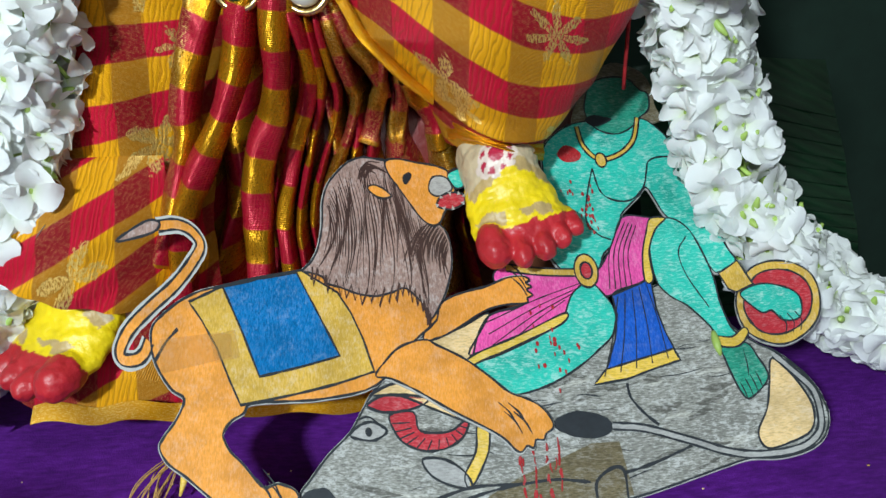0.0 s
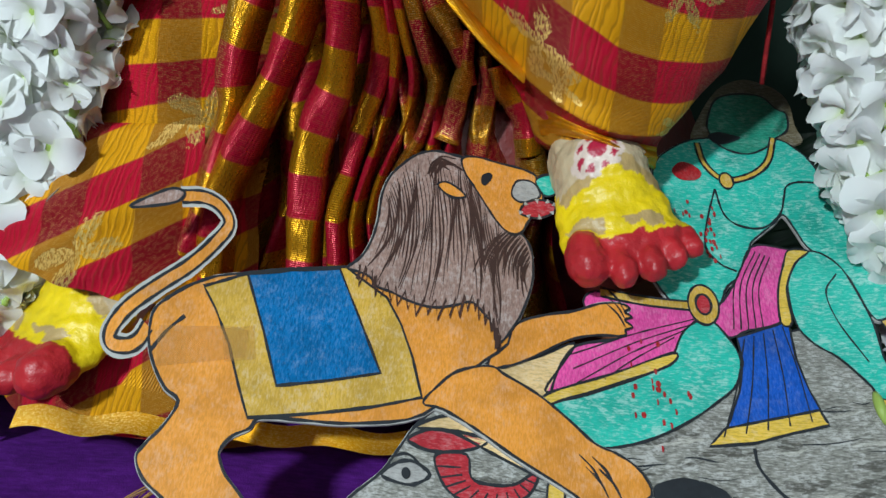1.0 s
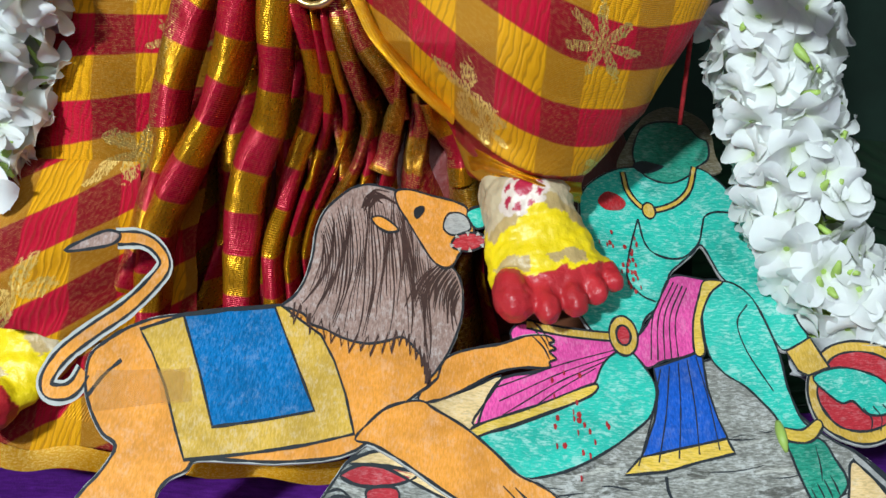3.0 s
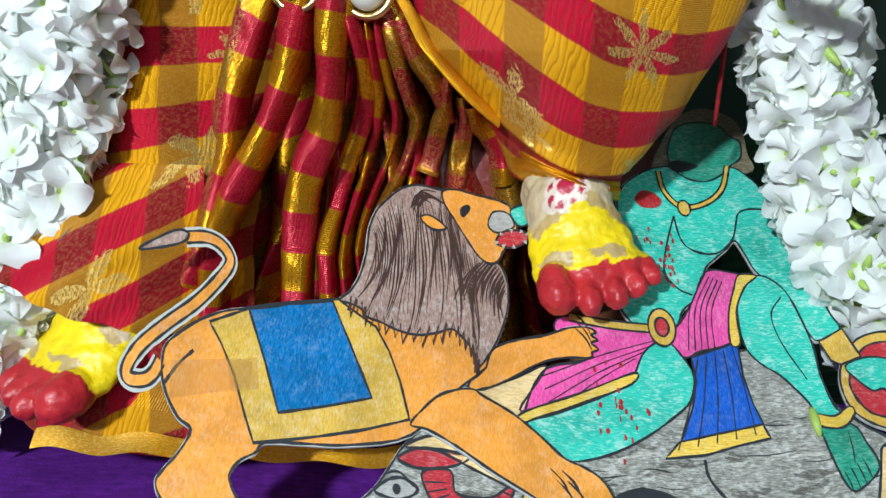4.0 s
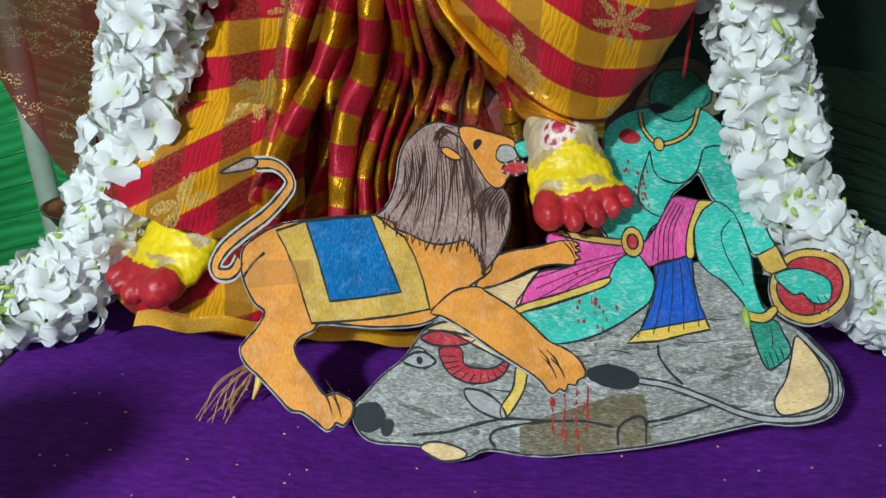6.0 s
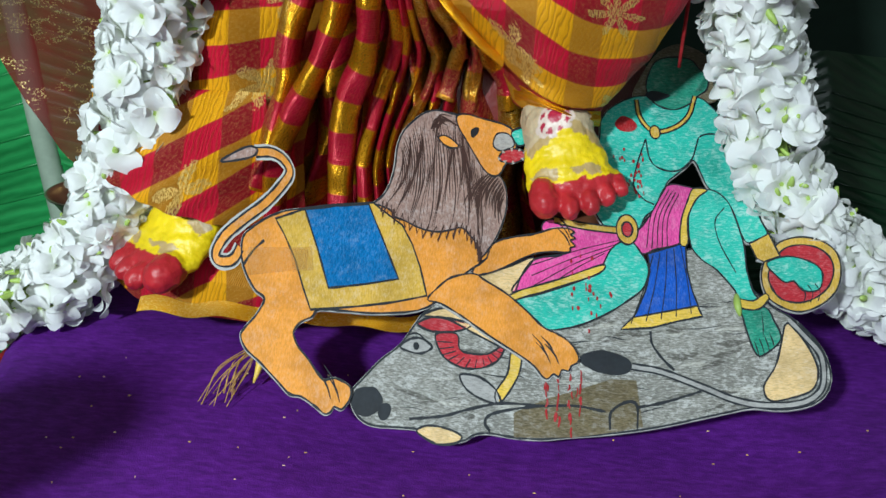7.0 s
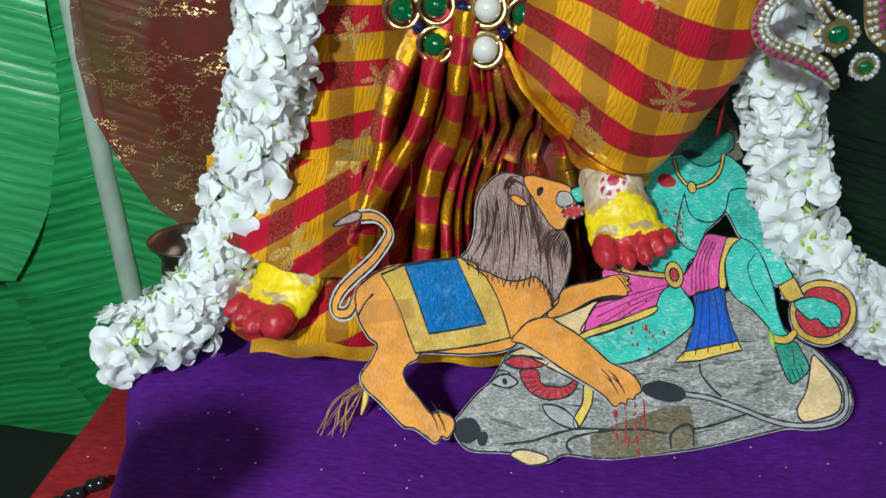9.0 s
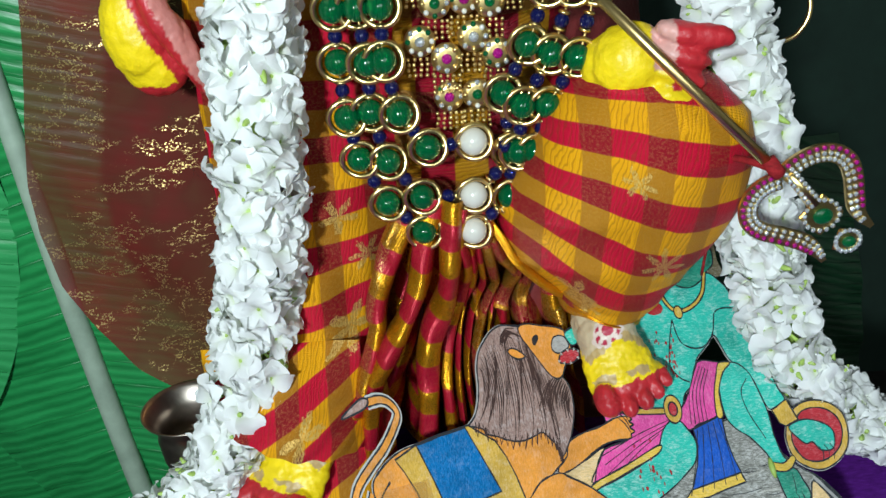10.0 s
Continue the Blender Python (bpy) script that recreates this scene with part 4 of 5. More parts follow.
def blob_mesh(blobs, voxel):
    bm = bmesh.new()
    for c, r, turn in blobs:
        ball(c, r, bm, 24, 14, turn)
    me = bpy.data.meshes.new("clay")
    bm.to_mesh(me)
    bm.free()
    ob = new("clay", me)
    mod = ob.modifiers.new("join", "REMESH")
    mod.mode, mod.voxel_size, mod.use_smooth_shade = "VOXEL", voxel, True
    sm = ob.modifiers.new("soft", "SMOOTH")
    sm.factor, sm.iterations = 0.5, 3
    out = bpy.data.meshes.new_from_object(ob.evaluated_get(bpy.context.evaluated_depsgraph_get()))
    bpy.data.objects.remove(ob)
    return out


def foot_blobs(side):
    """A foot in its own frame: x across, y towards the toes, z above the sole."""
    turn = lambda a: Matrix.Rotation(radians(a), 4, "Z")
    tip = lambda a: Matrix.Rotation(radians(a), 4, "X")
    out = [((0, 0.008, 0.014), (0.036, 0.026, 0.014), tip(-8)), ((0, -0.004, 0.020), (0.034, 0.030, 0.020), tip(-22)),
           ((0, -0.016, 0.026), (0.031, 0.030, 0.025), tip(-28)), ((0, -0.030, 0.034), (0.029, 0.028, 0.033), tip(-20)),
           ((0, -0.046, 0.036), (0.028, 0.026, 0.036), tip(0))]
    for x, y, r, l in ((-0.0240, 0.029, 0.0112, 0.022), (-0.0072, 0.034, 0.0078, 0.022), (0.0078, 0.032, 0.0076, 0.021), (0.0218, 0.026, 0.0074, 0.020), (0.0345, 0.016, 0.0070, 0.018)):
        out.append(((side * x * 1.04, y - 0.003, r * 1.2), (r * 1.03, l * 0.85, r * 1.22), turn(-side * x * 300)))
        out.append(((side * (x * 1.04 + 0.0006), y + l * 0.14, r * 1.08), (r, l * 0.55, r * 1.15), turn(-side * x * 300)))
    return out


def fist_blobs():
    """A hand closed round the shaft."""
    turn = lambda a: Matrix.Rotation(radians(a), 4, "Y")
    out = [((-0.020, 0.004, 0.0), (0.030, 0.026, 0.030), Matrix()), ((-0.030, 0.016, -0.006), (0.026, 0.024, 0.026), Matrix())]
    for x, z, l in ((0.014, 0.022, 0.022), (0.016, 0.006, 0.023), (0.013, -0.009, 0.022), (0.008, -0.023, 0.019)):
        out.append(((x, -0.012, z), (l, 0.014, 0.0092), turn(18)))
    out.append(((0.030, -0.016, 0.020), (0.024, 0.010, 0.0095), turn(8)))
    return out


def open_blobs():
    """A raised hand with the palm half turned away."""
    out = [((-0.012, 0, 0.005), (0.030, 0.026, 0.044), Matrix()), ((-0.004, 0.006, -0.020), (0.030, 0.022, 0.034), Matrix()), ((-0.006, 0.01, 0.06), (0.028, 0.022, 0.05), Matrix())]
    for x, y, z, r in ((0.010, -0.020, 0.022, 0.030), (0.019, -0.016, 0.006, 0.034), (0.027, -0.010, -0.010, 0.034), (0.032, -0.002, -0.028, 0.026)):
        out.append(((x, y, z), (0.0105, 0.0105, r), Matrix.Rotation(radians(-16), 4, "Y")))
    return out


def clay_figure():
    feet = [(pose(0.045, 0.564, 0.158, -15, 9, 190), foot_blobs(-1), 0.0014, "foot"),
            (pose(-0.274, 0.530, 0.087, -10, 0, 147) @ Matrix.Diagonal((1.20, 1.06, 1.04, 1)), foot_blobs(1), 0.0014, "foot"),
            (pose(-0.352, 0.63, 0.497, 0, 0, 0), open_blobs(), 0.0020, "hand"),
            (pose(0.050, 0.525, 0.474, 0, 0, 0), fist_blobs(), 0.0020, "fist"),
            (pose(0, 0, 0), [((-0.08, 0.78, 0.40), (0.19, 0.13, 0.32), Matrix()), ((-0.08, 0.76, 0.75), (0.17, 0.11, 0.22), Matrix()),
                             ((-0.08, 0.74, 1.0), (0.08, 0.09, 0.12), Matrix()), ((-0.08, 0.80, 0.18), (0.22, 0.16, 0.16), Matrix())], 0.012, "body")]
    bm = bmesh.new()
    layer = bm.verts.layers.float_color.new("paint")
    for m, blobs, voxel, kind in feet:
        me = blob_mesh(blobs, voxel)
        me.transform(m)
        inv = m.inverted()
        start = len(bm.verts)
        bm.from_mesh(me)
        bm.verts.ensure_lookup_table()
        for v in bm.verts[start:]:
            v.co += v.normal * (noise.noise(v.co * 70) * 0.0013 + noise.noise(v.co * 210) * 0.0008)
            v[layer] = (*paint_of(v.co, kind, inv), 1)
    ob = part("clay_figure", bm, M_CLAY, smooth=True)
    tagged(ob, "clay figure with yellow painted feet and red toes", "statue")


clay_figure()


# ---- the saree ----
def lerp_table(table, t):
    for a, b in zip(table, table[1:]):
        if t <= b[0]:
            u = (t - a[0]) / (b[0] - a[0])
            u = max(0, u)
            return [p + (q - p) * u for p, q in zip(a[1:], b[1:])]
    return table[-1][1:]


LEG = [(0.055, -0.345, -0.170, 0.505), (0.10, -0.335, -0.176, 0.530), (0.16, -0.325, -0.180, 0.545), (0.25, -0.320, -0.172, 0.572),
       (0.35, -0.325, -0.150, 0.590), (0.48, -0.33, -0.12, 0.60), (0.62, -0.33, -0.10, 0.62)]


def behind_card(x, y, z, gap=0.010):
    """Keeps cloth behind the leaning card and lets it come forward again above the card's top edge."""
    a, b, c, d, e = SHEET
    w = max(0, min(1, (x + 0.150) / 0.05))
    top = 0.165 + 0.052 * w
    if x < -0.235 or z > top + 0.10:
        return y
    zc = min(z, top)
    yc = (zc - a - c * x - d * x * x) / (b + e * x) + gap
    if z > top:
        u = (z - top) / 0.10
        u = u * u * (3 - 2 * u)
        yc = yc * (1 - u) + y * u
    return max(y, yc)


TILT = [(0.05, 0.60), (0.165, 0.43), (0.19, 0.33), (0.217, 0.20), (0.24, 0.16), (0.27, 0.12), (0.31, 0.02), (0.62, 0.0)]


def leg_weave(x, z):
    """Place on the woven cloth: level bands that drop towards the outer side lower down."""
    level = z - lerp_table(TILT, z)[0] * (x + 0.22)
    return x + 0.2555, -0.026 * (1 + (0.311 - level) / 0.0243)


def leg_drape():
    def f(s, t):
        z = 0.055 + 0.565 * t
        x0, x1, yf = lerp_table(LEG, z)
        x = x0 + (x1 - x0) * s
        y = yf + 0.30 * (2 * s - 1) ** 2 * 0.16 + 0.004 * math.sin(s * 13 + z * 16) * (1 - s)
        p = Vector((x, y, z))
        sag = 0.012 * math.sin(math.pi * s) - 0.030 * s * (1 - t)
        crease = 0.004 * math.sin((z - 0.5 * x) * 110) * max(0, 1 - abs(z - 0.14) / 0.09)
        return (x, behind_card(x, y + 0.007 * noise.noise(p * 22) + crease, z), z + (sag if t < 0.05 else 0)), leg_weave(x, z)
    return grid(f, 70, 160)


RIDGES = [(-0.132, -0.186, -0.222, 0.026), (-0.120, -0.156, -0.198, 0.034), (-0.104, -0.124, -0.142, 0.040), (-0.090, -0.101, -0.112, 0.036), (-0.081, -0.087, -0.095, 0.026),
          (-0.073, -0.074, -0.081, 0.024), (-0.064, -0.055, -0.060, 0.030), (-0.054, -0.036, -0.036, 0.032), (-0.042, -0.010, 0.004, 0.030), (-0.034, 0.012, 0.026, 0.02)]


def inner_fold():
    n = len(RIDGES)
    per = 18

    def f(s, t):
        z = 0.385 - 0.335 * t
        k = s * (n - 1)
        i = min(int(k), n - 2)
        u = k - i

        def at(j):
            a, b, c, d = RIDGES[j]
            return (a + (b - a) * min(1, t / 0.45) + (c - b) * max(0, (t - 0.45) / 0.55) + (0.006 * math.sin(t * 9 + j * 1.9) + 0.003 * math.sin(t * 21 + j)) * min(1, 2 * t), d)
        (xa, da), (xb, db) = at(i), at(i + 1)
        depth = (da + (db - da) * u) * (0.9 + 1.6 * min(1, t * 2.0))
        fold = (0.5 - 0.5 * math.cos(2 * math.pi * u)) ** 1.0
        y = 0.640 - 0.030 * min(1, t * 2.4) + 0.010 * math.sin(i * 2.7) * min(1, t * 2) + 0.008 * math.sin(t * 7 + i)
        over = 0.21 * (xb - xa) * math.sin(2 * math.pi * u)
        x = xa + (xb - xa) * u + over
        y = behind_card(x, y, z, 0.014) + depth * fold
        y += 0.005 * noise.noise(Vector((x * 26, t * 8, i)))
        lift = 0.014 * math.sin(round(k) * 2.1) * (1 - fold) - 0.02 * fold
        return (x, y, z), (s * 0.42, z * 1.0 + lift)
    return grid(f, (n - 1) * per, 130)


# each standing pleat: its line down the front as (x, z), half width at top and foot, how far it stands out, its depth and the shift of its bands
PLEATS = [([(-0.150, 0.345), (-0.164, 0.315), (-0.173, 0.289), (-0.180, 0.268), (-0.183, 0.251), (-0.182, 0.240), (-0.187, 0.218), (-0.193, 0.196), (-0.200, 0.172), (-0.212, 0.145), (-0.224, 0.110), (-0.228, 0.062)], 0.0100, 0.0085, 0.020, 0.558, 0.003),
          ([(-0.124, 0.365), (-0.135, 0.323), (-0.139, 0.299), (-0.145, 0.276), (-0.156, 0.249), (-0.168, 0.226), (-0.178, 0.206), (-0.188, 0.185), (-0.194, 0.158), (-0.198, 0.110), (-0.198, 0.060)], 0.0105, 0.0085, 0.024, 0.554, 0.016),
          ([(-0.109, 0.365), (-0.113, 0.323), (-0.114, 0.300), (-0.116, 0.276), (-0.122, 0.250), (-0.130, 0.230), (-0.136, 0.208), (-0.138, 0.186), (-0.139, 0.160), (-0.142, 0.110), (-0.144, 0.058)], 0.0095, 0.0115, 0.026, 0.552, -0.006),
          ([(-0.100, 0.355), (-0.104, 0.323), (-0.099, 0.300), (-0.097, 0.276), (-0.103, 0.250), (-0.111, 0.227), (-0.117, 0.205), (-0.121, 0.179), (-0.120, 0.150), (-0.118, 0.110), (-0.116, 0.058)], 0.0065, 0.0060, 0.022, 0.560, 0.012),
          ([(-0.096, 0.350), (-0.094, 0.317), (-0.090, 0.280), (-0.093, 0.252), (-0.102, 0.224), (-0.108, 0.194), (-0.110, 0.168), (-0.106, 0.110), (-0.104, 0.058)], 0.0032, 0.0034, 0.026, 0.566, 0.020),
          ([(-0.090, 0.345), (-0.087, 0.307), (-0.083, 0.277), (-0.081, 0.256), (-0.086, 0.231), (-0.095, 0.206), (-0.101, 0.176), (-0.096, 0.120), (-0.092, 0.058)], 0.0030, 0.0030, 0.026, 0.570, 0.002),
          ([(-0.085, 0.340), (-0.077, 0.294), (-0.071, 0.263), (-0.069, 0.249), (-0.077, 0.221), (-0.087, 0.199), (-0.091, 0.180), (-0.084, 0.120), (-0.078, 0.058)], 0.0046, 0.0050, 0.024, 0.570, 0.028),
          ([(-0.088, 0.350), (-0.079, 0.323), (-0.069, 0.300), (-0.058, 0.284), (-0.050, 0.266), (-0.046, 0.250)], 0.0090, 0.0050, 0.020, 0.566, 0.010),
          ([(-0.046, 0.282), (-0.0475, 0.272), (-0.049, 0.260), (-0.054, 0.243), (-0.058, 0.227), (-0.062, 0.214)], 0.0030, 0.0088, 0.018, 0.558, 0.016),
          ([(-0.038, 0.268), (-0.035, 0.247), (-0.037, 0.225), (-0.040, 0.205)], 0.0045, 0.0050, 0.014, 0.574, 0.030),
          ([(-0.030, 0.262), (-0.026, 0.250), (-0.018, 0.238), (-0.012, 0.224), (-0.008, 0.205)], 0.0060, 0.0085, 0.016, 0.568, 0.000)]


def standing_pleat(pts, top, foot, out, depth, shift, seed):
    """One pleat: a round-fronted fold open towards the back, wavering down its length."""
    path = spline(pts, False, 8)
    n = len(path) - 1
    run = [0.0]
    for a, b in zip(path, path[1:]):
        run.append(run[-1] + float(np.linalg.norm(b - a)))

    def f(s, t):
        k = min(int(t * n), n - 1)
        w = t * n - k
        c = path[k] * (1 - w) + path[k + 1] * w
        d = path[min(k + 2, n)] - path[max(k - 1, 0)]
        d = d / (np.linalg.norm(d) or 1)
        side = np.array((-d[1], d[0]))
        if side[0] < 0:
            side = -side
        a = (2 * s - 1) * radians(128)
        half = (top + (foot - top) * t) * (1 + 0.10 * math.sin(11 * t + seed) + 0.06 * math.sin(23 * t + 2 * seed))
        lean = 0.30 * math.sin(4.0 * t + seed)
        across = half * (math.sin(a) + lean * 0.5 * (1 - math.cos(a)) * 0.5)
        x, z = c[0] + side[0] * across, c[1] + side[1] * across
        back = depth + 0.004 * math.sin(6 * t + 1.7 * seed)
        y = behind_card(float(c[0]), back, float(c[1]), 0.012 + out * 0.6) - out * 0.6 * max(math.cos(a), -0.2) + (0.030 * (abs(a) - 1.7) if abs(a) > 1.7 else 0)
        y += 0.0030 * noise.noise(Vector((x * 75, seed, z * 40))) + 0.0014 * math.cos(3 * a + 5 * t + seed)
        length = run[k] + (run[k + 1] - run[k]) * w
        return (x, y, z), (0.020 * seed + half * a * 1.3, 0.4 - length + shift + 0.10 * half * math.sin(a))
    return grid(f, 26, max(24, int(run[-1] / 0.0022)))


KNEE = [(0.211, 0.036, 0.034, 0.572), (0.216, 0.033, 0.037, 0.560), (0.228, 0.032, 0.040, 0.552), (0.245, 0.035, 0.050, 0.543), (0.262, 0.036, 0.063, 0.532), (0.30, 0.026, 0.090, 0.514), (0.35, 0.032, 0.102, 0.494),
        (0.40, 0.044, 0.092, 0.482), (0.43, 0.046, 0.082, 0.486), (0.455, 0.043, 0.062, 0.502), (0.475, 0.04, 0.03, 0.53)]


def knee_rows(x, z):
    """How many half bands down the cloth a place on the knee lies: bands sag like slings and crowd at the inner side."""
    a, b = (x - 0.04) * 10, (z - 0.35) * 10
    return 2.052 - 1.698 * a - 3.651 * b + 0.914 * a * a + 0.486 * a * b - 0.102 * b * b + 0.343 * a ** 3 - 1.470 * a * a * b + 0.791 * a * b * b - 0.318 * b ** 3


def knee():
    def f(s, t):
        z = 0.211 + 0.264 * t
        cx, hw, yf = lerp_table(KNEE, z)
        a = math.pi * (1.15 * s - 0.075)
        x = cx - hw * math.cos(a)
        y = yf + (0.075 if a < math.pi / 2 else 0.048) * (1 - math.sin(max(0, min(math.pi, a)))) * min(1, hw / 0.07) + (0.03 if a < 0 or a > math.pi else 0)
        p = Vector((x, y, z))
        wrinkle = 0.005 * math.sin((z + 0.75 * x) * 90) * max(0, 0.55 - s) + 0.006 * noise.noise(p * 20) + 0.003 * math.sin((z + 0.3 * x) * 150 + 4 * s) * max(0, 1 - abs(z - 0.24) / 0.05)
        row = knee_rows(x, z)
        if row > 7:
            y += 0.016 * min(1, (row - 7) / 0.30) ** 0.5
            row = 7 + (row - 7) * 1.6
        return (x, y + wrinkle, z), (x - 0.036 + 0.0254 + 0.25 * max(0, x - 0.085), -0.026 * row + 0.0012 * noise.noise(p * 40))
    return grid(f, 110, 170)


def waist():
    def f(s, t):
        z = 0.34 + 0.36 * t
        x = -0.20 + 0.22 * s
        return (x, 0.600 + 0.35 * (s - 0.5) ** 2 + 0.01 * noise.noise(Vector((x * 20, z * 20, 0))), z), (z, x)
    return grid(f, 30, 40)


def rolled_fold(pts, radius, twist):
    path = spline(pts, False, 8)
    n = len(path)

    def f(s, t):
        k = min(int(t * (n - 1)), n - 2)
        c = path[k] + (path[k + 1] - path[k]) * (t * (n - 1) - k)
        r = radius * math.sin(math.pi * (0.06 + 0.88 * t)) ** 0.7
        a = 2 * math.pi * s * 1.12 + twist * t
        q = r * (1 - 0.25 * s)
        return (c[0] + q * math.cos(a), c[1] + 0.9 * q * math.sin(a), c[2] + 0.004 * math.sin(a)), (s * 0.06, c[2])
    return grid(f, 26, 40)


def saree():
    t = base("silk_saree", -0.08, 0.55, 0.05)
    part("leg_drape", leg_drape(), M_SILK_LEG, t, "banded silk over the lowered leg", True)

    def ankle(s, t2):
        x = -0.345 + 0.145 * s
        z = 0.225 - (0.078 - 0.026 * (1 - s) ** 2 + 0.030 * s * s) * t2
        y = 0.562 - 0.062 * math.sin(math.pi * min(1, max(0, s))) ** 0.7 * t2 ** 0.7 - 0.006 * t2 + 0.004 * noise.noise(Vector((x * 30, z * 30, 5)))
        y += 0.0022 * math.sin((z - 0.55 * x) * 260) * t2
        return (x, y, z), (x + 0.2555, -0.026 * (1 + (0.311 - z + 0.50 * (x + 0.22)) / 0.0243))
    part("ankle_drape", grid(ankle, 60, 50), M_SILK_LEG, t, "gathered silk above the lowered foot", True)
    part("inner_fold", inner_fold(), M_PLEAT, t, "deep inner fold behind the standing pleats", True)
    for k, (pts, top, foot, out, depth, shift) in enumerate(PLEATS):
        part("pleat", standing_pleat(pts, top, foot, out, depth, shift, k), M_PLEAT, t, "", True)
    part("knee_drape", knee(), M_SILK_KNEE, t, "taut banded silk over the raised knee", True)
    edge = [(-0.090, 0.560, 0.352), (-0.070, 0.552, 0.325), (-0.058, 0.548, 0.304), (-0.044, 0.552, 0.287), (-0.030, 0.556, 0.272), (-0.013, 0.562, 0.257)]
    tops = [(-0.0085, 0.592, 0.249), (0.0138, 0.570, 0.2345), (0.0391, 0.566, 0.2242), (0.0678, 0.590, 0.2168)]
    feet = [(-0.0013, 0.592, 0.2216), (0.0175, 0.570, 0.2227), (0.0428, 0.566, 0.2149), (0.0679, 0.590, 0.2030)]
    tops, feet = spline(tops, False, 10), spline(feet, False, 10)

    def gather(s, t2):
        k = s * (len(tops) - 1)
        i = min(int(k), len(tops) - 2)
        a = tops[i] + (tops[i + 1] - tops[i]) * (k - i)
        b = feet[i] + (feet[i + 1] - feet[i]) * (k - i)
        p = a + (b - a) * t2
        ruck = 0.0016 * math.sin(t2 * 14 + 5 * s) + 0.0020 * noise.noise(Vector((p[0] * 90, 1, p[2] * 90)))
        return (p[0], p[1] - 0.006 * math.sin(math.pi * t2) + ruck, p[2]), (0.09 * s, 0.30 - 0.03 * t2)
    part("ankle_gather", grid(gather, 50, 24), M_BORDER, t, "gold bordered hem gathered round the ankle", True)
    part("rolled_edge", rolled_fold(edge, 0.0042, 1.5), M_BORDER, t, "gold bordered edge rolled along the knee", True)
    # the saree silk at half brightness, shade of the recess in its colour
    part("waist_fold", waist(), silk("dimmed_waist_silk", 0.06, 0.04, 0.2, 0.5), t, "", True)

    def hem(s, t2):
        x = -0.298 + 0.36 * s
        z = 0.055 + 0.009 * t2 + 0.002 * math.sin(s * 40)
        y = 0.496 + 0.010 * t2 + 0.003 * noise.noise(Vector((x * 40, 3, z * 40)))
        return (x, behind_card(x, y, z, 0.006), z), (x, 0.026 + 0.03 * t2)
    part("hem", grid(hem, 90, 14), M_BORDER, t, "gold bordered hem", True)
    tagged(t, "red and mustard checked silk saree with gold thread motifs", "saree")


saree()


# ---- garlands ----
def petal(bm, length, width, lift, curl, turn, skew, rnd):
    uvl = bm.loops.layers.uv.verify()
    na, nb = 6, 4
    m = Matrix.Rotation(turn, 4, "Z")
    vs = []
    for i in range(na + 1):
        a = i / na
        w = width * (math.sin(math.pi * (0.06 + 0.90 * a ** 1.25)) ** 0.6)
        row = []
        for j in range(nb + 1):
            b = 2 * j / nb - 1
            x = length * a
            y = w * b + skew * a * a * length
            z = lift * math.sin(a * 1.9) * length - curl * a ** 3 * length + 0.28 * w * b * b + 0.10 * length * a * b * rnd
            row.append(bm.verts.new(m @ Vector((x, y, z))))
        vs.append(row)
    for i in range(na):
        for j in range(nb):
            f = bm.faces.new((vs[i][j], vs[i + 1][j], vs[i + 1][j + 1], vs[i][j + 1]))
            f.smooth = True
            for loop, (p, q) in zip(f.loops, ((i, j), (i + 1, j), (i + 1, j + 1), (i, j + 1))):
                loop[uvl].uv = (p / na, q / nb)


def flower_mesh(seed):
    rnd = random.Random(seed)
    bm = bmesh.new()
    n = 5 if seed % 3 else 6
    for k in range(n):
        petal(bm, rnd.uniform(0.0165, 0.0210), rnd.uniform(0.0095, 0.0122), rnd.uniform(0.15, 0.50), rnd.uniform(0.10, 0.55), 2 * math.pi * k / n + rnd.uniform(-0.15, 0.15), rnd.uniform(0.1, 0.35), rnd.uniform(-1, 1))
    if seed % 2:
        for k in range(3):
            petal(bm, rnd.uniform(0.011, 0.015), 0.0075, rnd.uniform(0.7, 1.0), 0.2, 2 * math.pi * k / 3 + 0.5, 0.2, rnd.uniform(-1, 1))
    tube([(0, 0, -0.014), (0, 0, -0.005), (0, 0, 0.001)], [0.0012, 0.0016, 0.0022], 6, bm)
    me = bpy.data.meshes.new("jasmine")
    bm.to_mesh(me)
    bm.free()
    me.materials.append(M_PETAL)
    me.materials.append(M_STEM)
    for p in me.polygons:
        if max(me.vertices[v].co.z for v in p.vertices) < 0.0015 and max(me.vertices[v].co.xy.length for v in p.vertices) < 0.0025:
            p.material_index = 1
    return me


def stem_mesh(k):
    bm = tube([(0, 0, -0.012), (0.001, 0, -0.003), (0.002 * k, 0, 0.004), (0.003 * k, 0.001, 0.011)], [0.0012, 0.0022, 0.0028, 0.0012], 7)
    me = bpy.data.meshes.new("stem")
    bm.to_mesh(me)
    bm.free()
    me.materials.append(M_STEM)
    return me


STEMS = [stem_mesh(k) for k in range(3)]
FLOWERS = [flower_mesh(k) for k in range(9)]


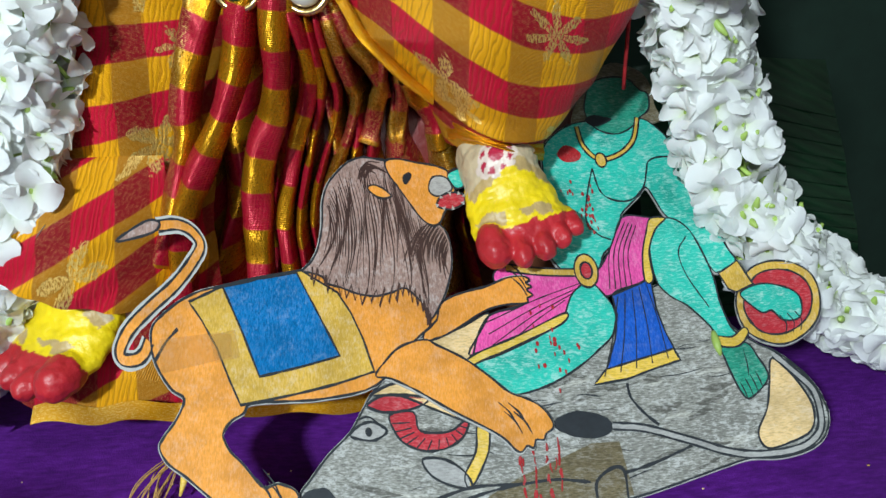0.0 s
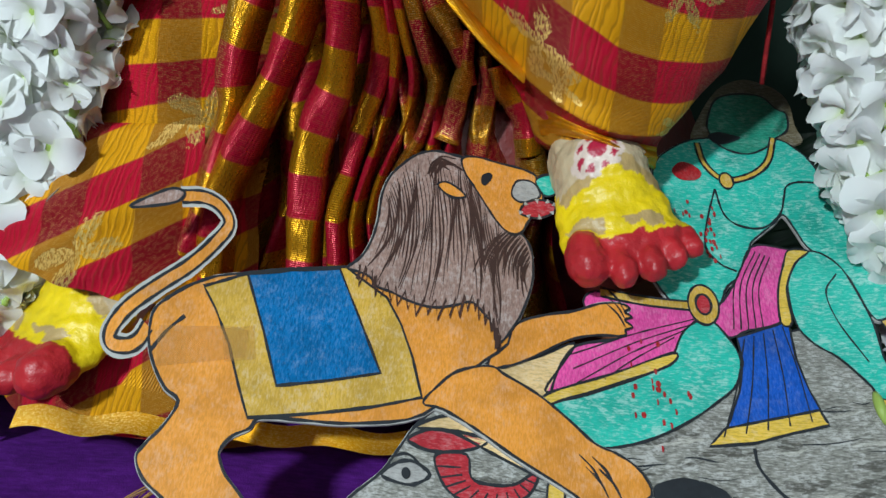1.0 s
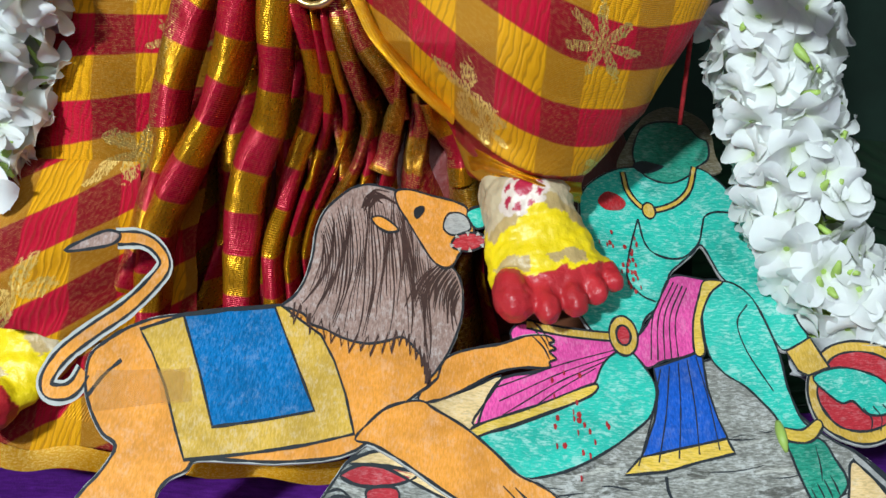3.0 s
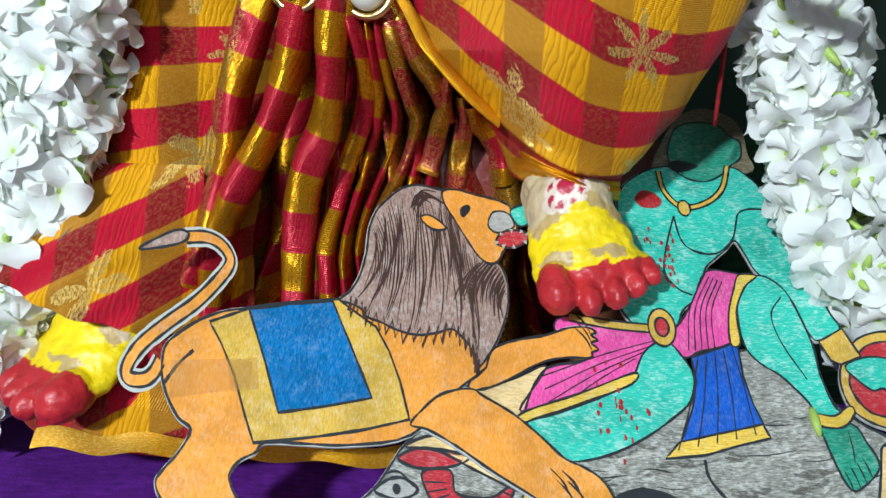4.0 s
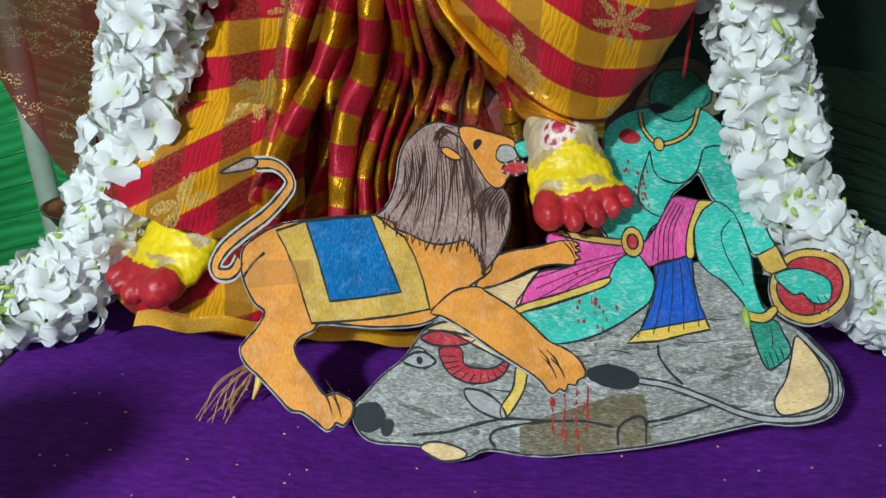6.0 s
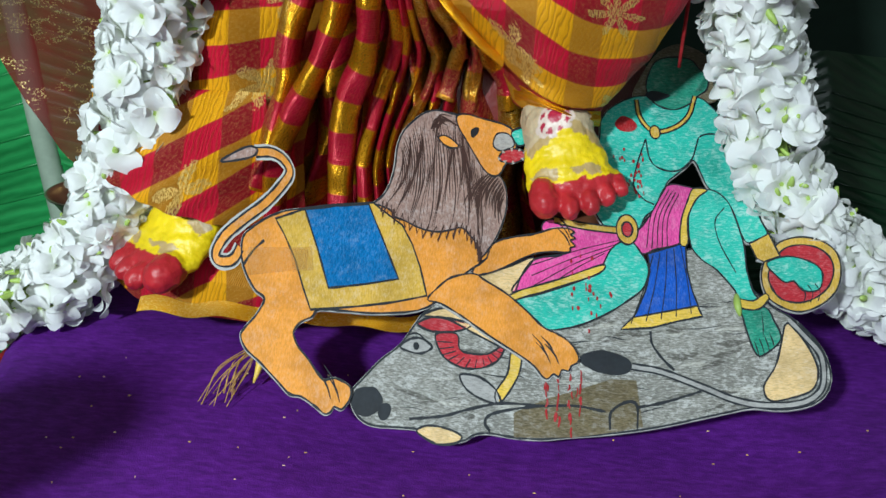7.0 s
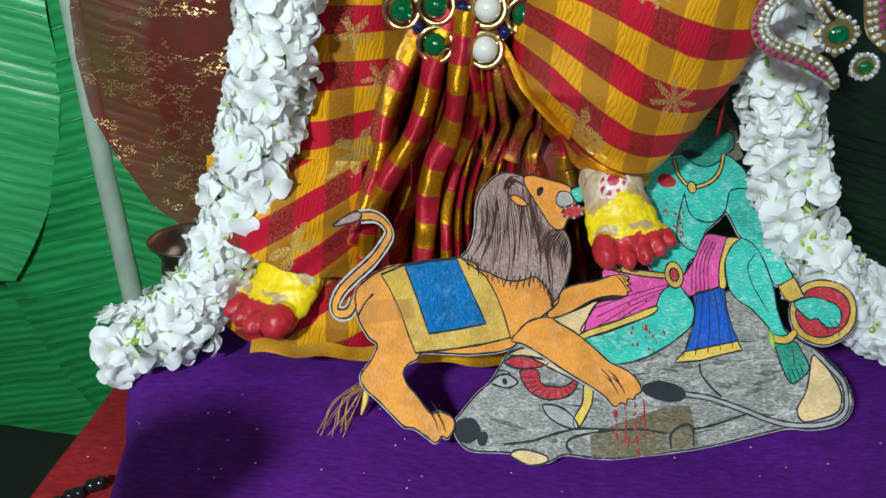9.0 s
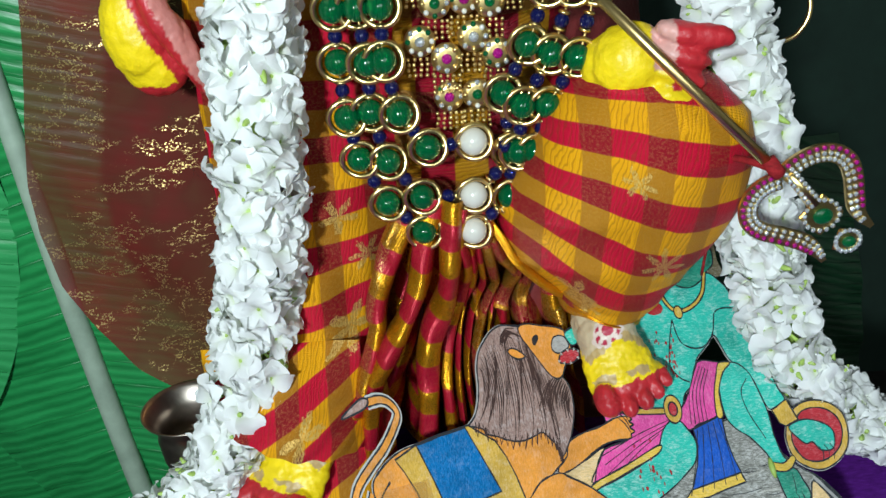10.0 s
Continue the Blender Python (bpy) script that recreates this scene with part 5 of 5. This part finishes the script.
def garland(pts, radius, seed, label, rings):
    rnd = random.Random(seed)
    path = [Vector(p) for p in spline(pts, False, 12)]
    thing = base("jasmine_garland", *pts[-1])
    part("cord", tube(path[::3], [radius * 0.40] * len(path[::3]), 8), M_STEM, thing, "pale green stems tied on a cord", True)
    total = [0.0]
    for a, b in zip(path, path[1:]):
        total.append(total[-1] + (b - a).length)
    side = None
    for k in range(rings):
        d = total[-1] * (k + 0.5) / rings
        i = max(j for j in range(len(path) - 1) if total[j] <= d)
        c = path[i].lerp(path[i + 1], (d - total[i]) / (total[i + 1] - total[i]))
        way = (path[min(i + 2, len(path) - 1)] - path[max(i - 1, 0)]).normalized()
        side = way.orthogonal().normalized() if side is None else (side - way * side.dot(way)).normalized()
        up = way.cross(side)
        for j in range(7):
            a = 2 * math.pi * (j + 0.5 * (k % 2)) / 7 + rnd.uniform(-0.25, 0.25)
            out = math.cos(a) * side + math.sin(a) * up
            face = (out + way * rnd.uniform(-0.55, 0.75) + Vector((rnd.uniform(-0.3, 0.3), rnd.uniform(-0.3, 0.3), rnd.uniform(-0.3, 0.3)))).normalized()
            ob = new("jasmine_flower", FLOWERS[rnd.randrange(len(FLOWERS))])
            m = Matrix.Translation(c + out * radius * rnd.uniform(0.62, 0.92)) @ face.to_track_quat("Z", "Y").to_matrix().to_4x4() @ Matrix.Rotation(rnd.uniform(0, 6.28), 4, "Z") @ Matrix.Scale(rnd.uniform(0.88, 1.15), 4)
            ob.parent = thing
            ob.matrix_parent_inverse = Matrix.Translation(thing.location).inverted()
            ob.matrix_basis = m
    for k in range(120):
        i = rnd.randrange(2, len(path) - 2)
        way = (path[i + 1] - path[i - 1]).normalized()
        o = way.orthogonal().normalized()
        a = rnd.uniform(0, 6.28)
        out = math.cos(a) * o + math.sin(a) * way.cross(o)
        c = path[i] + out * radius * rnd.uniform(0.70, 0.90)
        ob = new("green_stem", STEMS[k % 3])
        ob.parent = thing
        ob.matrix_parent_inverse = Matrix.Translation(thing.location).inverted()
        ob.matrix_basis = Matrix.Translation(c) @ (out * 0.6 + way * rnd.uniform(-1, 1)).normalized().to_track_quat("Z", "Y").to_matrix().to_4x4()
    tagged(thing, label, "garland", "garlands beside the figure")


garland([(-0.245, 0.555, 0.72), (-0.252, 0.553, 0.535), (-0.262, 0.552, 0.43), (-0.273, 0.552, 0.333), (-0.288, 0.550, 0.26), (-0.306, 0.547, 0.19), (-0.330, 0.543, 0.13), (-0.352, 0.538, 0.092), (-0.392, 0.525, 0.058), (-0.437, 0.515, 0.045)],
        0.033, 1, "thick white jasmine garland trailing onto the purple cloth", 42)
garland([(0.105, 0.591, 0.72), (0.1218, 0.581, 0.4934), (0.1416, 0.579, 0.4265), (0.1594, 0.578, 0.353), (0.1839, 0.578, 0.2532), (0.2026, 0.573, 0.1921), (0.2326, 0.566, 0.1404), (0.2785, 0.5631, 0.0977), (0.3366, 0.5592, 0.0678), (0.4, 0.555, 0.055)],
        0.0325, 2, "thick white jasmine garland beside the raised knee", 42)


# ---- necklaces ----
STRANDS = [[(-0.192, 0.56), (-0.193, 0.521), (-0.193, 0.481), (-0.19, 0.437), (-0.183, 0.402), (-0.163, 0.362), (-0.134, 0.335), (-0.092, 0.332), (-0.06, 0.361), (-0.059, 0.401), (-0.065, 0.45), (-0.045, 0.487), (-0.03, 0.53)],
           [(-0.178, 0.56), (-0.175, 0.522), (-0.170, 0.481), (-0.171, 0.441), (-0.16, 0.399), (-0.134, 0.367), (-0.091, 0.366), (-0.054, 0.402), (-0.050, 0.44), (-0.027, 0.479), (-0.012, 0.53)],
           [(-0.156, 0.56), (-0.157, 0.523), (-0.157, 0.483), (-0.148, 0.44), (-0.127, 0.411), (-0.09, 0.413), (-0.040, 0.402), (-0.030, 0.439), (-0.007, 0.476), (0.006, 0.53)]]


def ring_mesh(c, r, thick, bm):
    ang = [2 * math.pi * k / 20 for k in range(21)]
    return tube([(c[0] + r * math.cos(a), c[1] + 0.15 * r * math.sin(2 * a), c[2] + r * math.sin(a)) for a in ang], thick, 6, bm, False)


def necklace(row, pts, rnd):
    thing = base("bead_necklace", pts[0][0], 0.56, pts[0][1])
    places = [Vector((x, 0.552 - 0.004 * row + rnd.uniform(-0.003, 0.003) - 0.02 * max(0, 0.42 - z), z)) for x, z in pts]
    part("gold_wire", tube(spline(places, False, 5), 0.0011, 6), M_GOLD, thing)
    for i, p in enumerate(places):
        pearl = abs(p.x + 0.091) < 0.004
        bead = part("pearl" if pearl else "green_bead", ball(p, 0.0115 if pearl else 0.0105, None, 20, 12), M_PEARL if pearl else M_GREEN_GLASS, thing)
        c = p + Vector((0, -0.0015, 0))
        part("gold_ring", ring_mesh(c, 0.0146, 0.0024, bmesh.new()), M_GOLD, bead)
        if i + 1 < len(places):
            q = places[i + 1]
            mid = (p + q) / 2
            d = (q - p).normalized()
            part("blue_bead", ball(mid, 0.0058, None, 12, 8), M_BLUE_GLASS, thing)
            turn = d.to_track_quat("Z", "Y").to_matrix().to_4x4()
            for s in (-1, 1):
                part("gold_cap", ball(mid + d * s * 0.0064, (0.0050, 0.0050, 0.0020), None, 12, 6, turn), M_GOLD, thing)
    tagged(thing, "necklace of green glass beads in gold rings", "necklace", "necklaces on the figure")


rng = random.Random(11)
for row, pts in enumerate(STRANDS):
    necklace(row, pts, rng)


def pendant(c, rnd):
    thing = base("jewelled_pendant", *c)
    part("gold_plate", lathe([(0.001, 0.0), (0.010, 0.001), (0.0125, 0.003), (0.012, 0.005), (0.001, 0.006)], c, 24), M_GOLD, thing, "", True)
    for ob in thing.children:
        ob.data.transform(Matrix.Translation(c) @ Matrix.Rotation(radians(90), 4, "X") @ Matrix.Translation([-v for v in c]))
    part("centre_stone", ball((c[0], c[1] - 0.006, c[2]), (0.0042, 0.003, 0.0042), None, 12, 8), rnd.choice([M_MAGENTA, M_GREEN_GLASS, M_CRYSTAL]), thing)
    for k in range(8):
        a = 2 * math.pi * k / 8
        part("side_stone", ball((c[0] + 0.0095 * math.cos(a), c[1] - 0.005, c[2] + 0.0095 * math.sin(a)), 0.0023, None, 8, 6), rnd.choice([M_PEARL, M_CRYSTAL, M_GREEN_GLASS, M_GOLD]), thing)
    for k in range(5):
        x = c[0] - 0.010 + 0.005 * k
        bm = bmesh.new()
        for j in range(4):
            ball((x + rnd.uniform(-0.0006, 0.0006), c[1] - 0.003, c[2] - 0.014 - 0.0042 * j), 0.0017, bm, 6, 5)
        part("gold_tassel", bm, M_GOLD, thing)
    tagged(thing, "round gold pendant with small coloured stones", "pendant", "pendants on the figure")


for x, z in ((-0.128, 0.492), (-0.106, 0.478), (-0.083, 0.494), (-0.118, 0.520), (-0.094, 0.522), (-0.070, 0.520), (-0.108, 0.446), (-0.086, 0.448), (-0.132, 0.545), (-0.106, 0.552), (-0.080, 0.548), (-0.056, 0.540), (-0.068, 0.480)):
    pendant((x + rng.uniform(-0.004, 0.004), 0.566 + rng.uniform(-0.004, 0.004), z), rng)


# ---- unseen dish, added to cast the round shadow on the purple cloth ----
def shadow_dish(c, r):
    thing = base("added_shadow_dish", *c)
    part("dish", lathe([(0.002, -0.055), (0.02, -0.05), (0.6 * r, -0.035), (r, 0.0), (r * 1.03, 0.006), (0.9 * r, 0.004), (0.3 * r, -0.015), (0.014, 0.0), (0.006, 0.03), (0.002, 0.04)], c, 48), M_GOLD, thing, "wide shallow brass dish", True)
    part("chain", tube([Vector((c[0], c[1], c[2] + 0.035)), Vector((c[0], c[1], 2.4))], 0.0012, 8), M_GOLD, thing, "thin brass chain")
    tagged(thing, "unseen brass dish on a chain, added to shadow the purple cloth", "lamp")


shadow_dish((-0.372, 0.040, 0.265), 0.049)


# ---- trident ----
def trident():
    thing = base("trident", 0.128, 0.46, 0.405)
    Y = 0.462
    rod = [Vector((-0.02, 0.505, 0.545)), Vector((0.055, 0.482, 0.470)), Vector((0.123, Y, 0.404))]
    part("shaft", tube(rod, 0.0042, 12), M_GOLD, thing, "polished brass shaft", True)
    part("red_thread", tube([Vector((0.117, Y + 0.002, 0.412)), Vector((0.122, Y, 0.405)), Vector((0.126, Y, 0.401))], 0.0058, 10), M_REDCLOTH, thing, "red thread binding", True)
    arms = {"upper_prong": [(0.128, 0.398), (0.138, 0.408), (0.150, 0.414), (0.163, 0.415), (0.175, 0.409), (0.182, 0.396), (0.186, 0.380), (0.191, 0.366), (0.203, 0.354)],
            "lower_prong": [(0.128, 0.396), (0.117, 0.392), (0.109, 0.384), (0.106, 0.373), (0.110, 0.362), (0.120, 0.355), (0.136, 0.350), (0.152, 0.344), (0.163, 0.336), (0.170, 0.327)]}
    for nm, pts in arms.items():
        c = spline([np.array(p) for p in pts], False, 8)
        bm = bmesh.new()
        rows = []
        for i, p in enumerate(c):
            d = c[min(i + 1, len(c) - 1)] - c[max(i - 1, 0)]
            nrm = np.array((-d[1], d[0])) / np.linalg.norm(d)
            w = 0.0070 * (1 - 0.75 * max(0, i / len(c) - 0.8) / 0.2)
            rows.append((p, nrm, w))
        ring = [[bm.verts.new((p[0] + n[0] * w * a, Y + b, p[1] + n[1] * w * a)) for a, b in ((1, -0.001), (1, 0.002), (-1, 0.002), (-1, -0.001))] for p, n, w in rows]
        for a, b in zip(ring, ring[1:]):
            for k in range(4):
                bm.faces.new((a[k], a[(k + 1) % 4], b[(k + 1) % 4], b[k]))
        bm.faces.new(ring[0])
        bm.faces.new(ring[-1][::-1])
        bmesh.ops.recalc_face_normals(bm, faces=bm.faces)
        prong = part(nm, bm, M_GOLD, thing)
        out = 1 if nm == "upper_prong" else -1
        for off, mat, gem in ((0.0042 * out, M_MAGENTA, "magenta_stone"), (0.0, M_CRYSTAL, "clear_stone"), (-0.0042 * out, M_CRYSTAL, "clear_stone")):
            step = 3
            for i in range(2, len(rows) - 3, step):
                p, n, w = rows[i]
                if mat is M_MAGENTA and (i > len(rows) * 0.86):
                    continue
                ob = part(gem, ball((p[0] + n[0] * off * w / 0.007, Y - 0.0018, p[1] + n[1] * off * w / 0.007), (0.0020, 0.0014, 0.0020), None, 6, 4), mat, prong)
    for nm, c, r in (("hub", (0.1625, 0.366), 0.0155), ("tip", (0.186, 0.3435), 0.0110)):
        bm = block((c[0] - r * 0.8, Y - 0.001, c[1] - r * 0.8), (c[0] + r * 0.8, Y + 0.002, c[1] + r * 0.8), bevel=0.0009)
        bmesh.ops.rotate(bm, verts=bm.verts, cent=(c[0], Y, c[1]), matrix=Matrix.Rotation(radians(40 if nm == "hub" else 8), 3, "Y"))
        hub = part(nm, bm, M_GOLD, thing)
        part("green_stone", ball((c[0], Y - 0.003, c[1]), (r * 0.5, 0.003, r * 0.42), None, 14, 8), M_GREEN_GLASS, hub)
        for k in range(16):
            a = 2 * math.pi * k / 16
            part("clear_stone", ball((c[0] + r * 0.86 * math.cos(a), Y - 0.0016, c[1] + r * 0.80 * math.sin(a)), (0.0021, 0.0014, 0.0021), None, 6, 4), M_CRYSTAL, hub)
    a, b = Vector((0.134, Y + 0.0005, 0.400)), Vector((0.156, Y + 0.0005, 0.376))
    neck = part("neck", tube([a, (a + b) / 2, b], [0.0042, 0.0050, 0.0060], 10), M_GOLD, thing, "", True)
    for k in range(7):
        for off in (-0.0024, 0.0024):
            c = a.lerp(b, (k + 0.5) / 7)
            part("clear_stone", ball((c.x + off, Y - 0.0042, c.z + off), (0.0021, 0.0014, 0.0021), None, 6, 4), M_CRYSTAL, neck)
    tagged(thing, "small gold trident set with magenta and clear stones", "trident")


trident()


# ---- metal cup, hanging cloth, leaves ----
def cup():
    thing = base("metal_cup", -0.395, 0.645, 0.018)
    prof = [(0.001, 0.002), (0.028, 0.0), (0.030, 0.006), (0.036, 0.030), (0.038, 0.055), (0.036, 0.068), (0.044, 0.082), (0.049, 0.086), (0.050, 0.088), (0.048, 0.088), (0.042, 0.081), (0.034, 0.067), (0.034, 0.030), (0.001, 0.012)]
    part("bowl", lathe(prof, (-0.395, 0.645, 0.018), 48), M_STEEL, thing, "dull steel bowl with a flared rim", True)
    tagged(thing, "small tarnished steel cup standing behind the garland", "cup")


EDGE = [(0.08, -0.40), (0.12, -0.462), (0.17, -0.500), (0.22, -0.527), (0.28, -0.540), (0.33, -0.540), (0.40, -0.527), (0.47, -0.510), (0.55, -0.50), (0.75, -0.49)]


def brown_drape():
    def f(s, t):
        z = 0.08 + 0.67 * t
        x0 = lerp_table(EDGE, z)[0]
        x = x0 + (-0.14 - x0) * s
        zz = z + (0.045 * s * (1 - t))
        y = 0.765 - 0.07 * (1 - t) + 0.012 * math.sin(s * 9 + t * 5) + 0.010 * noise.noise(Vector((x * 9, z * 9, 2)))
        return (x, y, zz), (x, z)
    ob = part("sheer_drape", grid(f, 60, 90), M_BROCADE, smooth=True)

    def g(s, t):
        (p, _) = f(s, 0)
        return (p[0], p[1] - 0.002, p[2] + 0.014 * t - 0.006 + 0.002 * math.sin(s * 60)), (s * 0.5, t * 0.02)
    part("gold_border", grid(g, 60, 3), M_GOLD, ob, "crinkled gold border", True)
    tagged(ob, "sheer brown organza cloth with gold thread sprays", "cloth")
    post = base("carved_post", -0.36, 0.86, -0.5)
    part("shaft", block((-0.395, 0.83, -0.5), (-0.30, 0.90, 0.42), bevel=0.004), M_TERRACOTTA, post)
    for z, w in ((0.30, 0.055), (0.335, 0.062), (0.42, 0.060), (0.445, 0.066), (0.50, 0.058)):
        part("moulding", block((-0.3475 - w, 0.815, z), (-0.3475 + w, 0.915, z + 0.016), bevel=0.004), M_TERRACOTTA, post)
    tagged(post, "carved brown wooden post behind the sheer cloth", "post")


def leaf(label, low, high, half, mat, bow, lean=0.0, rib=True, tear=0.0):
    low, high = Vector(low), Vector(high)
    along = high - low

    def centre(t):
        return low + along * t + Vector((bow * math.sin(math.pi * t), -0.03 * math.sin(math.pi * t), 0))

    def f(s, t):
        b = 2 * s - 1
        w = half * min(1, (math.sin(math.pi * min(0.5, 0.10 + t * 1.1)) ** 0.6)) * (1 - 0.35 * max(0, t - 0.6))
        c = centre(t)
        y = c.y + 0.05 * abs(b) ** 1.5 + lean * b + 0.003 * math.sin(t * 34 + b * 3) * abs(b) + 0.006 * noise.noise(Vector((b * 3, t * 12, 0)))
        return (c.x + w * b, y, c.z - 0.10 * half * abs(b)), (b * 0.5, t * along.length * 2.2 + 0.12 * abs(b))
    thing = base("banana_leaf", *low)
    part("blade", grid(f, 40, 90), mat, thing, "", True)
    if rib:
        pts = [centre(k / 24) + Vector((0, -0.002, 0)) for k in range(25)]
        part("midrib", tube(pts, [0.017 - 0.005 * k / 24 for k in range(25)], 10), M_RIB, thing, "pale thick midrib", True)
    for k in range(26):
        for side in (-1, 1):
            t0 = 0.06 + 0.034 * k
            pts = [Vector(f(0.5 + side * 0.5 * q, min(1, t0 - 0.045 * q))[0]) + Vector((0, -0.0008, 0)) for q in (0.03, 0.25, 0.5, 0.75, 0.98)]
            part("side_vein", tube(pts, [0.0020, 0.0016, 0.0013, 0.0010, 0.0006], 6), mat, thing, "", True)
    tagged(thing, label, "leaf", "banana leaves round the shrine")


cup()
brown_drape()
leaf("large green banana leaf hanging behind the table", (-0.590, 0.95, -0.36), (-0.672, 0.97, 0.85), 0.25, M_LEAF, 0.0)
leaf("paler banana leaf overlapping the larger one", (-0.93, 0.90, -0.08), (-0.95, 0.92, 0.95), 0.27, M_LEAF_PALE, 0.0, rib=False)
leaf("broad green banana leaf behind the others", (-0.86, 1.12, -0.85), (-0.48, 1.10, 0.9), 0.36, M_LEAF, 0.0, rib=False)
leaf("leaf beside the garland, its shade put into the dark green", (0.52, 1.10, -0.40), (0.42, 1.12, 0.20), 0.16, M_SHADE_LEAF, 0.0, rib=False)


# ---- small litter ----
def litter():
    rnd = random.Random(5)
    thing = base("loose_threads", -0.19, 0.45, 0.024)
    for k in range(18):
        a = Vector((-0.188 + rnd.uniform(-0.006, 0.006), 0.460 + rnd.uniform(-0.004, 0.004), 0.050))
        e = Vector((-0.214 + rnd.uniform(-0.008, 0.016), 0.430 + rnd.uniform(-0.010, 0.010), 0.022))
        mid = (a + e) / 2 + Vector((rnd.uniform(-0.007, 0.003), rnd.uniform(-0.004, 0.004), rnd.uniform(0, 0.006)))
        part("thread", tube(spline([a, mid, e], False, 6), 0.00035, 5), M_FIBRE, thing)
    bud = base("yellow_bud", -0.186, 0.452, 0.024)
    part("petal", tube(spline([Vector((-0.190, 0.466, 0.050)), Vector((-0.184, 0.458, 0.040)), Vector((-0.187, 0.449, 0.026))], False, 5), [0.001, 0.0022, 0.003, 0.0034, 0.0034, 0.0032, 0.003, 0.0026, 0.002, 0.0014, 0.0008], 8), M_YELLOW, bud, "", True)
    tagged(bud, "small yellow flower bud beside the lion's leg", "bud")
    stem = base("fallen_stem", 0.172, 0.493, 0.095)
    part("stalk", tube(spline([Vector((0.173, 0.502, 0.102)), Vector((0.172, 0.491, 0.098)), Vector((0.174, 0.487, 0.091))], False, 4), [0.0012, 0.0020, 0.0026, 0.0028, 0.0028, 0.0026, 0.0022, 0.0016, 0.001], 8), M_STEM, stem, "", True)
    tagged(stem, "short green flower stem stuck on the card", "stem")
    ribbon = base("red_ribbon", 0.118, 0.50, 0.40)
    part("tie", tube(spline([Vector((0.100, 0.505, 0.402)), Vector((0.112, 0.480, 0.405)), Vector((0.122, 0.463, 0.404))], False, 6), 0.0028, 8), M_REDCLOTH, ribbon, "", True)
    part("tail", tube(spline([Vector((0.108, 0.520, 0.395)), Vector((0.117, 0.522, 0.372)), Vector((0.122, 0.528, 0.340))], False, 6), [0.002, 0.003, 0.004, 0.0045, 0.005, 0.0052, 0.0052, 0.005, 0.0045, 0.004, 0.003, 0.002, 0.001], 8), M_REDCLOTH, ribbon, "", True)
    part("cord", tube(spline([Vector((0.120, 0.560, 0.40)), Vector((0.122, 0.570, 0.32)), Vector((0.124, 0.585, 0.255))], False, 6), 0.0014, 6), M_REDCLOTH, ribbon, "", True)
    tagged(ribbon, "dark red ribbon tied to the trident shaft", "ribbon")
    hoop = base("gold_hoop", 0.19, 0.60, 0.50)
    part("wire", tube(spline([Vector((0.178, 0.61, 0.462)), Vector((0.192, 0.60, 0.472)), Vector((0.200, 0.60, 0.492)), Vector((0.196, 0.61, 0.520))], False, 8), 0.0022, 8), M_GOLD, hoop, "", True)
    tagged(hoop, "thin curved gold wire behind the garland", "ornament")
    tagged(thing, "loose golden threads hanging from the cloth hem", "threads")
    for k in range(80):
        x, y = rnd.uniform(-0.40, 0.30), rnd.uniform(0.28, 0.48)
        ob = part("petal_crumb", ball((x, y, 0.0235), (rnd.uniform(0.0004, 0.0012), rnd.uniform(0.0003, 0.0008), 0.0005), None, 6, 4), rnd.choice([M_YELLOW, M_CREAM, M_OCHRE]))
        tagged(ob, "tiny pale crumb lying on the purple cloth", "crumb", "crumbs on the cloth")


litter()
